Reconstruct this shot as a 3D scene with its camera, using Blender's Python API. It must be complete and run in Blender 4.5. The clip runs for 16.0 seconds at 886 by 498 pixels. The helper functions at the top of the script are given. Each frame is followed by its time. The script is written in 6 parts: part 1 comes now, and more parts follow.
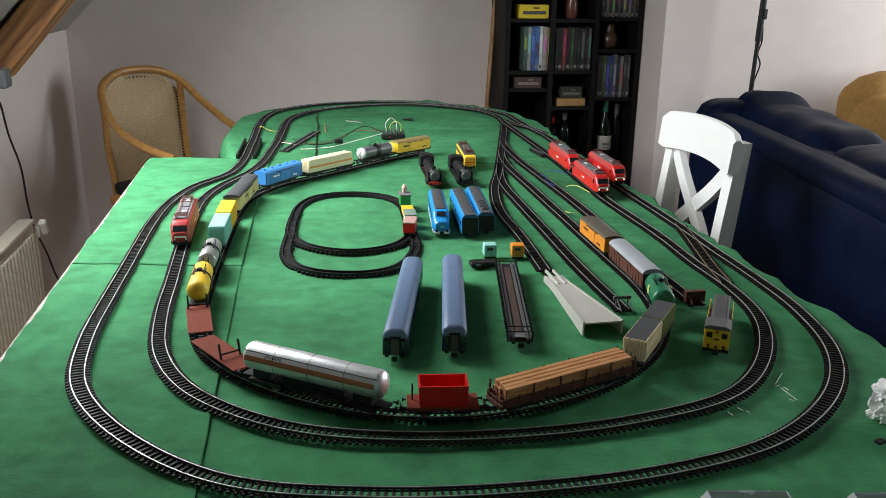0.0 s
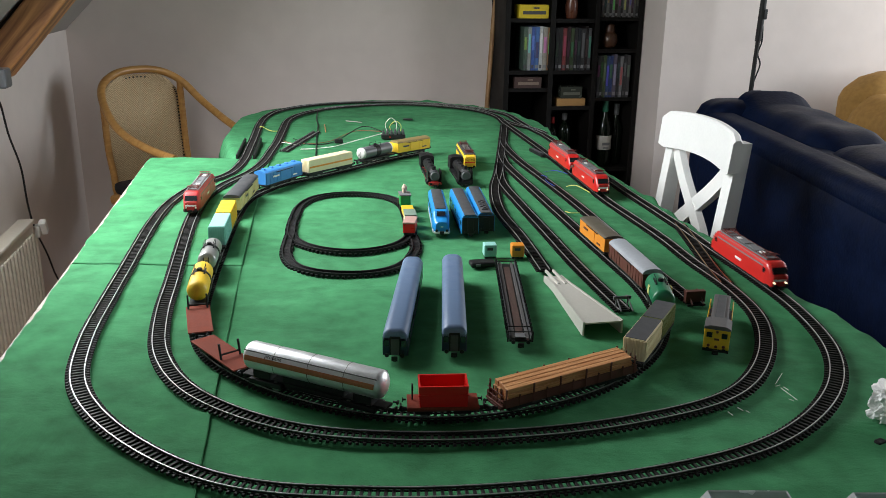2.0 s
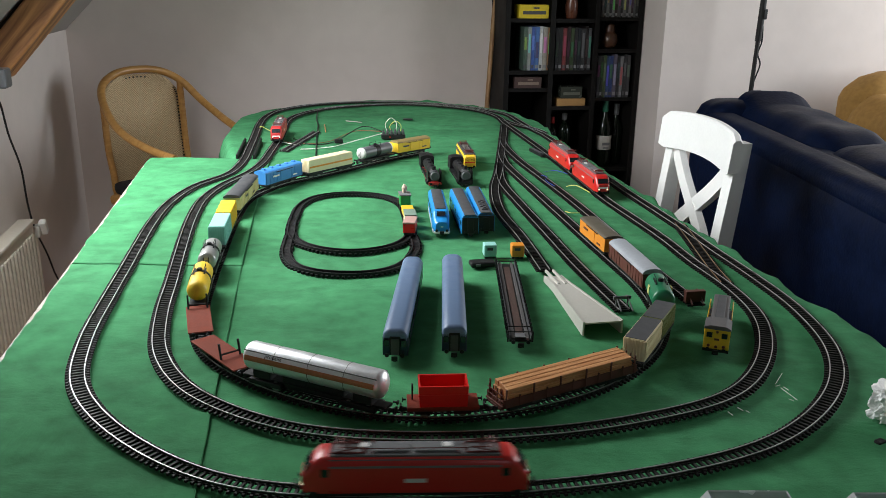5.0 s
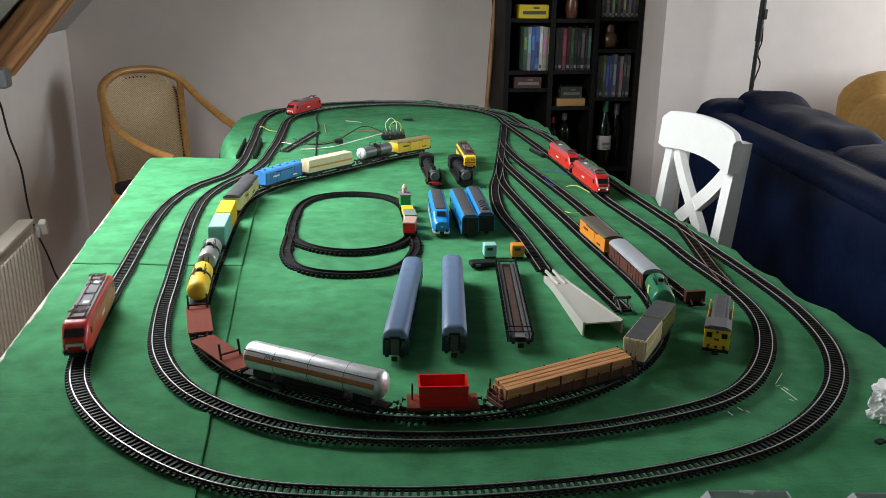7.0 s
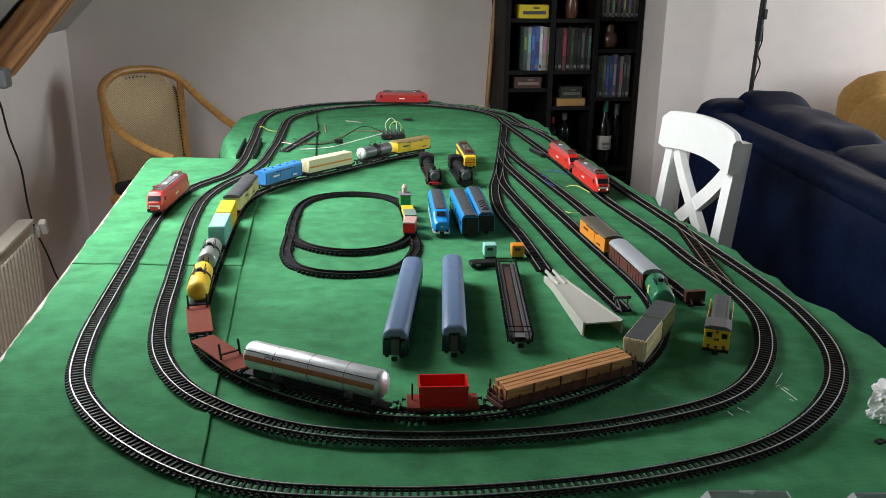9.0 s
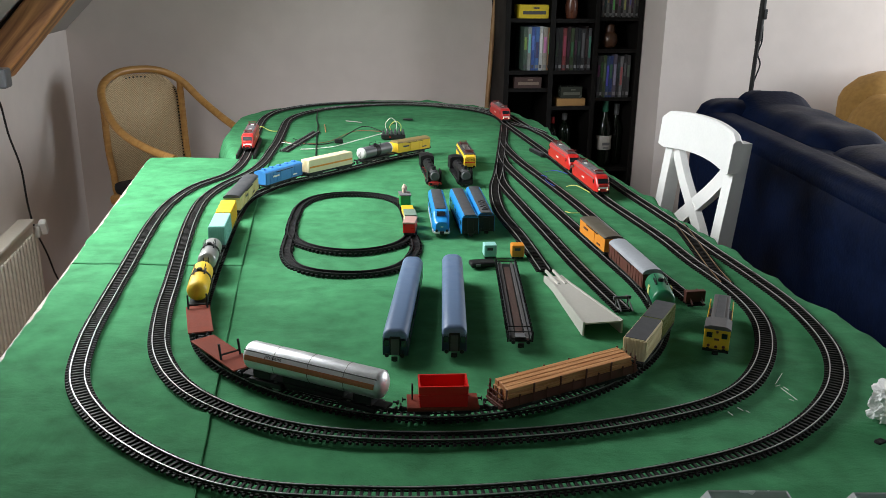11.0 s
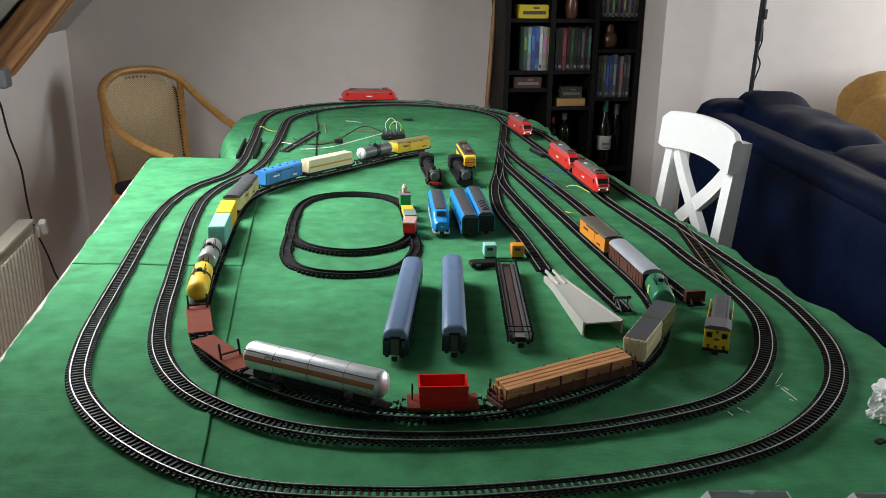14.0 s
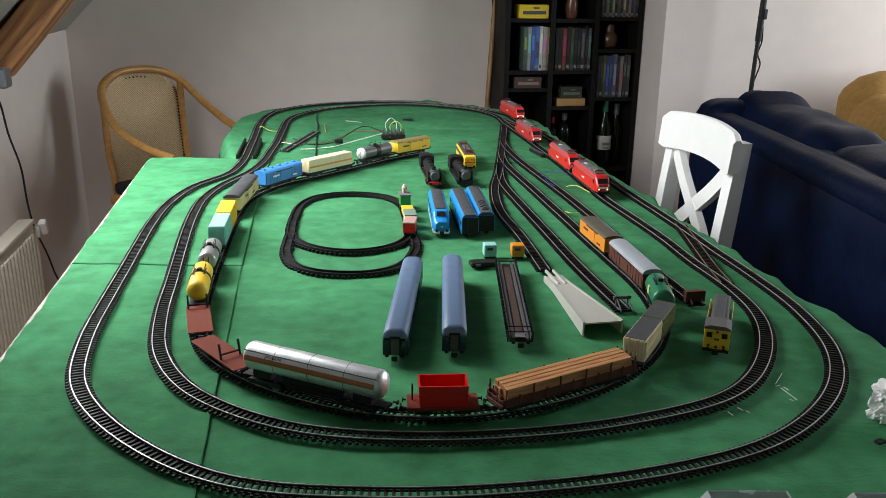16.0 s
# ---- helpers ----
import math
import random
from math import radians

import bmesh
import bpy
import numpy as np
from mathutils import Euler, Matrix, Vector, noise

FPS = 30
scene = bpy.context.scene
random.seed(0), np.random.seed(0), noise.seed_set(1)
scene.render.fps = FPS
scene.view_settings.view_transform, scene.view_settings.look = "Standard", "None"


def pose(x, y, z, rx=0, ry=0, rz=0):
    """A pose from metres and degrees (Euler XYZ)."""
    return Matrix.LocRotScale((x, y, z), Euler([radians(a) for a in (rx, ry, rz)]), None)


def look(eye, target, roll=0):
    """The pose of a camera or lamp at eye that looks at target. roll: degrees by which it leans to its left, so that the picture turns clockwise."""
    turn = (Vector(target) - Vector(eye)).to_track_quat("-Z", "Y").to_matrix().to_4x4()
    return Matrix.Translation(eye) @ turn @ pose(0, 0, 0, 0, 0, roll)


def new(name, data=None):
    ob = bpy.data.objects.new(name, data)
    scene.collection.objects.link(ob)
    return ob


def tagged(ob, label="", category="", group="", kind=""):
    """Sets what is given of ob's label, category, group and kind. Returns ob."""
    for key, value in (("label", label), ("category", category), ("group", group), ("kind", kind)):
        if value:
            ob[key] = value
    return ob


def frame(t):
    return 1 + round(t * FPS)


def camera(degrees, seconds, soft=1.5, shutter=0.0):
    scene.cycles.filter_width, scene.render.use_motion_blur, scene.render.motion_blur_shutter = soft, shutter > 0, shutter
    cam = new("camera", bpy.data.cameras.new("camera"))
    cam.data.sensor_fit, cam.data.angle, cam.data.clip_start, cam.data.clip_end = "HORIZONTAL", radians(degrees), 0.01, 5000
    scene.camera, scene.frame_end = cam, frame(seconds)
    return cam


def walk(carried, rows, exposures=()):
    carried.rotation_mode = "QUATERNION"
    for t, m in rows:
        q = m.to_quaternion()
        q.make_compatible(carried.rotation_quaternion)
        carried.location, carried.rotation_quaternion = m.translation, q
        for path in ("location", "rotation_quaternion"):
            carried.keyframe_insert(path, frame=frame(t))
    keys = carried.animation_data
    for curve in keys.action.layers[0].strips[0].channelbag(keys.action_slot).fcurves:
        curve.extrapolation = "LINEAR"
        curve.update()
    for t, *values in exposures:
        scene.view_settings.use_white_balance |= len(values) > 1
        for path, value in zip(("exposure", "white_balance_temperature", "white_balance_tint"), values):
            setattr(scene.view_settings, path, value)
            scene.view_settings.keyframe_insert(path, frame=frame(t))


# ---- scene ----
# camera: stands still on a tripod at the table's near end
cam = camera(55.29, 16.0, soft=0.8, shutter=0.5)
EYE = (0.0, 0.0, 1.229)
TILT = 17.845
VIEW = look(EYE, (0.0, math.cos(radians(TILT)), EYE[2] - math.sin(radians(TILT))), 0.84)
walk(cam, [(0.0, VIEW), (16.0, VIEW)], [(0.0, 0.03), (16.0, 0.03)])

TOP = 0.75            # table top
RAIL = TOP + 0.0115   # rail head
YAW = 10.6            # the room's turn against the camera
CU, SU = math.cos(radians(YAW)), math.sin(radians(YAW))


def room(u, v, z=0.0, rz=0.0, rx=0.0, ry=0.0):
    """A pose in the room's own axes: u along the far wall, v towards it."""
    return pose(u * CU - v * SU, u * SU + v * CU, z, rx, ry, rz + YAW)


U0, U1, V0, V1 = -0.880, 3.6, -2.6, 3.81   # inner faces of the walls
KNEE, CEIL = 1.0, 2.5

# ---- light ----
world = bpy.data.worlds.new("world")
scene.world = world
world.use_nodes = True
_n = world.node_tree.nodes
_sky = _n.new("ShaderNodeTexSky")
_sky.sky_type = "NISHITA"
_sky.sun_disc = False
_sky.sun_elevation, _sky.sun_rotation = radians(35), radians(200)
world.node_tree.links.new(_sky.outputs[0], _n["Background"].inputs[0])
_n["Background"].inputs[1].default_value = 0.12


def window_light(name, m, w, h, watts, colour):
    d = bpy.data.lights.new(name, "AREA")
    d.shape, d.size, d.size_y, d.energy, d.color = "RECTANGLE", w, h, watts, colour
    o = new(name, d)
    o.matrix_world = m
    return o


SKY_U, SKY_V = (-0.82, -0.20), (1.42, 2.44)      # skylight in the left roof slope
REVEAL = 0.32                                    # depth of its opening
WIN_V, WIN_Z = (1.1, 3.0), (0.9, 2.2)            # window in the far right wall
FILL_U, FILL_Z = (0.1, 1.5), (1.0, 2.1)          # unseen opening added behind the camera for a faint fill
_uc = sum(SKY_U) / 2
_h = REVEAL - 0.02
window_light("skylight_daylight", room(_uc - _h * 0.7071, sum(SKY_V) / 2, KNEE + _uc - U0 + _h * 0.7071) @ pose(0, 0, 0, 0, -45, 0), 0.82, SKY_V[1] - SKY_V[0] - 0.03, 43, (0.96, 0.985, 1.0))
window_light("window_daylight", room(U1 - 0.02, sum(WIN_V) / 2, sum(WIN_Z) / 2) @ pose(0, 0, 0, 0, 90, 0), 1.3, 1.9, 66, (0.91, 0.965, 1.0))
# added fill lamp for camera-facing sides, no known source there
window_light("rear_fill_light", room(sum(FILL_U) / 2, V0 + 0.02, sum(FILL_Z) / 2) @ pose(0, 0, 0, 90, 0, 0), 1.4, 1.1, 0.5, (1.0, 0.985, 0.96))

# ---- materials ----


def mat(name, col, rough=0.5, metal=0.0, var=0.12, scale=40.0, bump=0.0, bscale=300.0, emit=0.0, spec=0.5, coat=0.0, trans=0.0, spread=0.0):
    m = bpy.data.materials.new(name)
    m.use_nodes = True
    t, l = m.node_tree.nodes, m.node_tree.links
    b = t["Principled BSDF"]
    b.inputs["Roughness"].default_value = rough
    b.inputs["Metallic"].default_value = metal
    b.inputs["Specular IOR Level"].default_value = spec
    b.inputs["Coat Weight"].default_value = coat
    b.inputs["Transmission Weight"].default_value = trans
    co = t.new("ShaderNodeTexCoord")
    n1, n2 = t.new("ShaderNodeTexNoise"), t.new("ShaderNodeTexNoise")
    n1.inputs["Scale"].default_value, n1.inputs["Detail"].default_value = scale, 5
    n2.inputs["Scale"].default_value, n2.inputs["Detail"].default_value = scale * 7, 3
    l.new(co.outputs["Object"], n1.inputs["Vector"])
    l.new(co.outputs["Object"], n2.inputs["Vector"])
    add = t.new("ShaderNodeMath")
    add.operation = "ADD"
    l.new(n1.outputs[0], add.inputs[0])
    l.new(n2.outputs[0], add.inputs[1])
    fac = add
    if spread:
        inf = t.new("ShaderNodeObjectInfo")
        ma = t.new("ShaderNodeMath")
        ma.operation = "MULTIPLY_ADD"
        l.new(inf.outputs["Random"], ma.inputs[0])
        ma.inputs[1].default_value = spread
        l.new(add.outputs[0], ma.inputs[2])
        fac = ma
    rng = t.new("ShaderNodeMapRange")
    rng.inputs[1].default_value, rng.inputs[2].default_value = 0.6, 1.4 + spread
    rng.inputs[3].default_value, rng.inputs[4].default_value = 1 - var, 1 + var
    l.new(fac.outputs[0], rng.inputs[0])
    mul = t.new("ShaderNodeVectorMath")
    mul.operation = "SCALE"
    mul.inputs[0].default_value = col[:3]
    l.new(rng.outputs[0], mul.inputs["Scale"])
    l.new(mul.outputs[0], b.inputs["Base Color"])
    r2 = t.new("ShaderNodeMapRange")
    r2.inputs[1].default_value, r2.inputs[2].default_value = 0.3, 0.7
    r2.inputs[3].default_value, r2.inputs[4].default_value = max(rough - 0.08, 0.03), min(rough + 0.1, 1)
    l.new(n1.outputs[0], r2.inputs[0])
    l.new(r2.outputs[0], b.inputs["Roughness"])
    if bump:
        bp = t.new("ShaderNodeBump")
        nb = t.new("ShaderNodeTexNoise")
        nb.inputs["Scale"].default_value, nb.inputs["Detail"].default_value = bscale, 4
        l.new(co.outputs["Object"], nb.inputs["Vector"])
        bp.inputs["Strength"].default_value, bp.inputs["Distance"].default_value = bump, 0.3 / bscale
        l.new(nb.outputs[0], bp.inputs["Height"])
        l.new(bp.outputs[0], b.inputs["Normal"])
    if emit:
        b.inputs["Emission Color"].default_value = (*col[:3], 1)
        b.inputs["Emission Strength"].default_value = emit
    return m


def wood(name, c1, c2, grain=(6, 60, 60), rough=0.5, knots=0.0):
    m = mat(name, c1, rough, var=0.15, scale=12, bump=0.15, bscale=150)
    t, l = m.node_tree.nodes, m.node_tree.links
    b = t["Principled BSDF"]
    co, mp, nz, mx = t.new("ShaderNodeTexCoord"), t.new("ShaderNodeMapping"), t.new("ShaderNodeTexNoise"), t.new("ShaderNodeValToRGB")
    mp.inputs["Scale"].default_value = grain
    nz.inputs["Scale"].default_value, nz.inputs["Detail"].default_value, nz.inputs["Distortion"].default_value = 1.0, 6, 1.2 + knots
    l.new(co.outputs["Object"], mp.inputs[0])
    l.new(mp.outputs[0], nz.inputs["Vector"])
    l.new(nz.outputs[0], mx.inputs[0])
    mx.color_ramp.elements[0].position, mx.color_ramp.elements[1].position = 0.38, 0.62
    mx.color_ramp.elements[0].color, mx.color_ramp.elements[1].color = (*c2, 1), (*c1, 1)
    l.new(mx.outputs[0], b.inputs["Base Color"])
    return m


M_WALL = mat("white_plaster", (0.680, 0.608, 0.572), 0.9, var=0.05, scale=1.5, bump=0.08, bscale=60)
# unseen rear and right walls: colour darkened to hold back bounced light
M_BACK = mat("bounce_cut_wall", (0.10, 0.09, 0.08), 0.9, var=0.05, scale=1.5)
# unseen flat ceiling, its colour kept dark so that less light bounces down
M_DARKCEIL = mat("bounce_cut_ceiling", (0.10, 0.075, 0.055), 0.8, var=0.1, scale=2.0)
# slope greyed below white for the same lower ambient light
M_CEIL = mat("bounce_cut_slope", (0.30, 0.28, 0.26), 0.9, var=0.05, scale=1.5)
M_FLOOR = wood("floor_wood", (0.22, 0.13, 0.07), (0.15, 0.085, 0.045), (1.5, 25, 25))
M_CLOTH = mat("green_felt", (0.056, 0.236, 0.101), 0.95, var=0.30, scale=5.0, bump=0.35, bscale=500, spec=0.15)
def creased(m):
    """Long pale and dark rub marks and soft creases in felt."""
    t, l = m.node_tree.nodes, m.node_tree.links
    b = t["Principled BSDF"]
    src = b.inputs["Base Color"].links[0].from_socket
    co, mp = t.new("ShaderNodeTexCoord"), t.new("ShaderNodeMapping")
    mp.inputs["Scale"].default_value = (6.0, 9.0, 6.0)
    mp.inputs["Rotation"].default_value = (0, 0, radians(-8))
    nz, rp = t.new("ShaderNodeTexNoise"), t.new("ShaderNodeMapRange")
    nz.inputs["Scale"].default_value, nz.inputs["Detail"].default_value, nz.inputs["Distortion"].default_value = 1.0, 10, 0.4
    nz.inputs["Roughness"].default_value = 0.66
    rp.inputs[1].default_value, rp.inputs[2].default_value, rp.inputs[3].default_value, rp.inputs[4].default_value = 0.34, 0.70, 0.82, 1.24
    sc = t.new("ShaderNodeVectorMath")
    sc.operation = "SCALE"
    l.new(co.outputs["Object"], mp.inputs[0])
    l.new(mp.outputs[0], nz.inputs["Vector"])
    l.new(nz.outputs[0], rp.inputs[0])
    l.new(src, sc.inputs[0])
    l.new(rp.outputs[0], sc.inputs["Scale"])
    l.new(sc.outputs[0], b.inputs["Base Color"])
    bp = t.new("ShaderNodeBump")
    bp.inputs["Strength"].default_value, bp.inputs["Distance"].default_value = 0.8, 0.006
    l.new(nz.outputs[0], bp.inputs["Height"])
    l.new(b.inputs["Normal"].links[0].from_socket, bp.inputs["Normal"])
    l.new(bp.outputs[0], b.inputs["Normal"])
    return m


creased(M_CLOTH)
M_BOARD = wood("raw_board", (0.42, 0.37, 0.31), (0.30, 0.25, 0.20), (3, 40, 40))
M_BEAM = wood("old_beam", (0.50, 0.235, 0.090), (0.17, 0.070, 0.028), (2, 14, 14), 0.6, 1.5)
M_RAIL = mat("nickel_rail", (0.40, 0.40, 0.40), 0.34, 0.6, var=0.2, scale=30)
M_BRASS = mat("tarnished_brass_rail", (0.42, 0.25, 0.12), 0.36, 1.0, var=0.3, scale=40)
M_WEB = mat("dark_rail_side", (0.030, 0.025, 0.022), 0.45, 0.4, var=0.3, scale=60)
M_TIE = mat("black_brown_plastic", (0.0125, 0.0110, 0.0105), 0.55, var=0.35, scale=60, spread=0.5, spec=0.25)
M_RED = mat("red_loco_paint", (0.62, 0.022, 0.018), 0.35, var=0.06, scale=60, coat=0.2)
M_BLK = mat("black_plastic", (0.012, 0.012, 0.0125), 0.5, var=0.3, scale=80, spec=0.3)
M_GRY = mat("grey_roof_paint", (0.150, 0.152, 0.158), 0.65, var=0.15, scale=60)
M_GLASS = mat("dark_window", (0.012, 0.014, 0.018), 0.12, var=0.1, scale=50, spec=0.7)
M_WHITE = mat("white_plastic", (0.75, 0.74, 0.70), 0.45, var=0.05, scale=50)
# loco red with the shade it runs in mixed into the colour
M_SHADERED = mat("shaded_red_paint", (0.46, 0.022, 0.022), 0.4, var=0.08, scale=60)
M_LAMP = mat("lit_headlight", (1.0, 0.86, 0.55), 0.3, emit=1.8)
M_STEEL = mat("wheel_steel", (0.25, 0.24, 0.23), 0.4, 0.9, var=0.3, scale=80)

# ---- mesh helpers ----


def part(name, bm, material, parent=None, label="", smooth=False):
    me = bpy.data.meshes.new(name)
    bmesh.ops.recalc_face_normals(bm, faces=bm.faces)
    bm.to_mesh(me)
    bm.free()
    me.materials.append(material)
    if smooth:
        for q in me.polygons:
            q.use_smooth = True
        me.set_sharp_from_angle(angle=radians(35))
    ob = new(name, me)
    if parent is not None:
        ob.parent = parent
    if label:
        tagged(ob, label)
    return ob


def thing(name, m, label, category, group=""):
    ob = new(name)
    ob.empty_display_size = 0.02
    ob.matrix_world = m
    return tagged(ob, label, category, group)


def box(bm, x0, x1, y0, y1, z0, z1, bev=0.0, m=None, seg=2):
    r = bmesh.ops.create_cube(bm, size=1.0)
    vs = r["verts"]
    for v in vs:
        v.co = Vector(((x0 + x1) / 2 + v.co.x * (x1 - x0), (y0 + y1) / 2 + v.co.y * (y1 - y0), (z0 + z1) / 2 + v.co.z * (z1 - z0)))
    if bev:
        es = list({e for v in vs for e in v.link_edges})
        nf = bmesh.ops.bevel(bm, geom=es, offset=bev, segments=seg, affect="EDGES", profile=0.5)
        vs = list({v for f in nf["faces"] for v in f.verts} | {v for v in vs if v.is_valid})
    if m is not None:
        for v in vs:
            v.co = m @ v.co
    return bm


def boxed(*a, **k):
    return box(bmesh.new(), *a, **k)


def cyl(bm, p0, p1, r0, r1=None, seg=16):
    p0, p1 = Vector(p0), Vector(p1)
    d = p1 - p0
    m = Matrix.Translation((p0 + p1) / 2) @ d.to_track_quat("Z", "Y").to_matrix().to_4x4()
    bmesh.ops.create_cone(bm, cap_ends=True, segments=seg, radius1=r0, radius2=r0 if r1 is None else r1, depth=d.length, matrix=m)
    return bm


def cyled(*a, **k):
    return cyl(bmesh.new(), *a, **k)


def loft(bm, loops, closed=False, caps=True):
    """Skin through loops of equal length."""
    rings = [[bm.verts.new(c) for c in lp] for lp in loops]
    n = len(rings[0])
    for a, b in zip(rings, rings[1:] + (rings[:1] if closed else [])):
        for i in range(n):
            bm.faces.new((a[i], a[(i + 1) % n], b[(i + 1) % n], b[i]))
    if caps and not closed:
        bm.faces.new(rings[0][::-1])
        bm.faces.new(rings[-1])
    return bm


def tube(pts, r, seg=8, closed=False):
    """A round bar along a smooth line."""
    pts = [Vector(q) for q in pts]
    n = len(pts)
    loops = []
    side = None
    for i, q in enumerate(pts):
        a = pts[(i - 1) % n] if closed or i else pts[0]
        b = pts[(i + 1) % n] if closed or i < n - 1 else pts[-1]
        d = (b - a).normalized()
        if side is None:
            side = d.cross(Vector((0, 0, 1)) if abs(d.z) < 0.9 else Vector((1, 0, 0))).normalized()
        side = (side - d * side.dot(d)).normalized()
        up = d.cross(side)
        rr = r[i] if isinstance(r, (list, tuple)) else r
        loops.append([q + (side * math.cos(2 * math.pi * k / seg) + up * math.sin(2 * math.pi * k / seg)) * rr for k in range(seg)])
    return loft(bmesh.new(), loops, closed)


def spline(ctrl, closed=False, n=10):
    """Catmull-Rom through the control points."""
    c = np.array(ctrl, float)
    k, out = len(c), []
    for i in range(k if closed else k - 1):
        a, b, d, e = (c[j % k] if closed else c[min(max(j, 0), k - 1)] for j in (i - 1, i, i + 1, i + 2))
        for u in np.linspace(0, 1, n, endpoint=False):
            out.append(0.5 * (2 * b + (d - a) * u + (2 * a - 5 * b + 4 * d - e) * u * u + (3 * b - a - 3 * d + e) * u ** 3))
    if not closed:
        out.append(c[-1])
    return np.array(out)


class Path:
    """A track's middle line, evenly stepped and eased."""

    def __init__(self, ctrl, closed=False, ease=0.02, step=0.005):
        q = spline(ctrl, closed, 12)
        q = np.vstack([q, q[:1]]) if closed else q
        d = np.r_[0, np.cumsum(np.hypot(*np.diff(q, axis=0).T))]
        s = np.linspace(0, d[-1], int(d[-1] / step), endpoint=not closed)
        r = np.c_[np.interp(s, d, q[:, 0]), np.interp(s, d, q[:, 1])]
        k = int(3 * ease / step)
        w = np.exp(-0.5 * (np.arange(-k, k + 1) * step / ease) ** 2)
        w /= w.sum()
        e = np.vstack([r[-k:], r, r[:k]]) if closed else np.vstack([2 * r[0] - r[k:0:-1], r, 2 * r[-1] - r[-2:-k - 2:-1]])
        self.p = np.c_[np.convolve(e[:, 0], w, "valid"), np.convolve(e[:, 1], w, "valid")]
        self.closed = closed
        q = np.vstack([self.p, self.p[:1]]) if closed else self.p
        self.q, self.d = q, np.r_[0, np.cumsum(np.hypot(*np.diff(q, axis=0).T))]
        self.length = float(self.d[-1])

    def at(self, s):
        s = s % self.length if self.closed else s
        return np.array((np.interp(s, self.d, self.q[:, 0]), np.interp(s, self.d, self.q[:, 1])))

    def ride(self, s, base=0.06, z=RAIL, back=False):
        """A vehicle on two bogies base either side of s."""
        a, b = self.at(s - base), self.at(s + base)
        c, d = (a + b) / 2, b - a
        return pose(c[0], c[1], z, 0, 0, math.degrees(math.atan2(d[1], d[0])) + (180 if back else 0))

# ---- room ----


def structure(name, bm, material, m=None, label=""):
    o = part(name, bm, material)
    if m is not None:
        o.matrix_world = m
    return tagged(o, label, kind="structure")


BASE = room(0, 0)
structure("floor", boxed(U0 - 0.2, U1 + 0.2, V0 - 0.2, V1 + 0.2, -0.1, 0), M_FLOOR, BASE)
RET_U, RET_V = 1.537, 3.35          # wall return beside the bookcase
structure("wall_north", boxed(U0 - 0.2, RET_U, V1, V1 + 0.2, 0, CEIL + 0.1), M_WALL, BASE, "warm white plastered gable wall")
structure("wall_north_east", boxed(RET_U, U1 + 0.2, RET_V, V1 + 0.2, 0, CEIL + 0.1), M_WALL, BASE, "white plastered wall behind the sofa")
structure("wall_west", boxed(U0 - 0.2, U0, V0, V1, 0, KNEE), M_WALL, BASE, "low white knee wall under the roof")
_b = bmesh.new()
box(_b, U0 - 0.2, FILL_U[0], V0 - 0.2, V0, 0, CEIL + 0.1)
box(_b, FILL_U[1], U1 + 0.2, V0 - 0.2, V0, 0, CEIL + 0.1)
box(_b, FILL_U[0], FILL_U[1], V0 - 0.2, V0, 0, FILL_Z[0])
box(_b, FILL_U[0], FILL_U[1], V0 - 0.2, V0, FILL_Z[1], CEIL + 0.1)
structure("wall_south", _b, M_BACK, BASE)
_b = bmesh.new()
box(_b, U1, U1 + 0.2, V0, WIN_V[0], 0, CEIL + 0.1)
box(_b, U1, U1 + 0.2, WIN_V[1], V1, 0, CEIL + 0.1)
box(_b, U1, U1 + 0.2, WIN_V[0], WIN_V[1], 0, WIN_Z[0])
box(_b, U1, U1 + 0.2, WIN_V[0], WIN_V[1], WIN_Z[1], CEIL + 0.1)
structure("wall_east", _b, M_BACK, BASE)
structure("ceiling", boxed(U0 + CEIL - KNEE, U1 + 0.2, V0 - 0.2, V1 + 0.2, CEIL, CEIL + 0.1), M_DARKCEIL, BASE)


def slope_piece(bm, ua, ub, va, vb, thick=REVEAL * 0.7071):
    lo = [(ua, KNEE + ua - U0), (ub, KNEE + ub - U0), (ub - thick, KNEE + ub - U0 + thick), (ua - thick, KNEE + ua - U0 + thick)]
    loft(bm, [[(u, va, z) for u, z in lo], [(u, vb, z) for u, z in lo]])


_b = bmesh.new()
UE = U0 + CEIL - KNEE
slope_piece(_b, U0, UE, V0, SKY_V[0])
slope_piece(_b, U0, UE, SKY_V[1], V1)
slope_piece(_b, U0, SKY_U[0], SKY_V[0], SKY_V[1])
slope_piece(_b, SKY_U[1], UE, SKY_V[0], SKY_V[1])
structure("ceiling_slope", _b, M_CEIL, BASE, "sloping loft ceiling with a skylight opening, greyed to cut bounce")

# ---- table ----
table = thing("table", pose(0, 0, 0), "long boarded layout table under green cloth", "table")


def left_edge(y):
    return float(np.interp(y, [0.4, 0.98, 2.24, 2.25, 2.6, 2.97, 3.11, 3.25, 3.42], [-0.457, -0.563, -0.792, -0.60, -0.705, -0.745, -0.70, -0.58, -0.34]))


def right_edge(y):
    return float(np.interp(y, [0.4, 1.09, 1.32, 1.79, 2.53, 2.95, 3.2, 3.33, 3.42], [0.75, 0.632, 0.587, 0.512, 0.385, 0.345, 0.25, 0.12, -0.05]))


def seam(y):
    return float(np.interp(y, [0.4, 0.69, 0.86, 1.40, 1.69, 2.25], [-0.20, -0.232, -0.261, -0.349, -0.393, -0.47]))


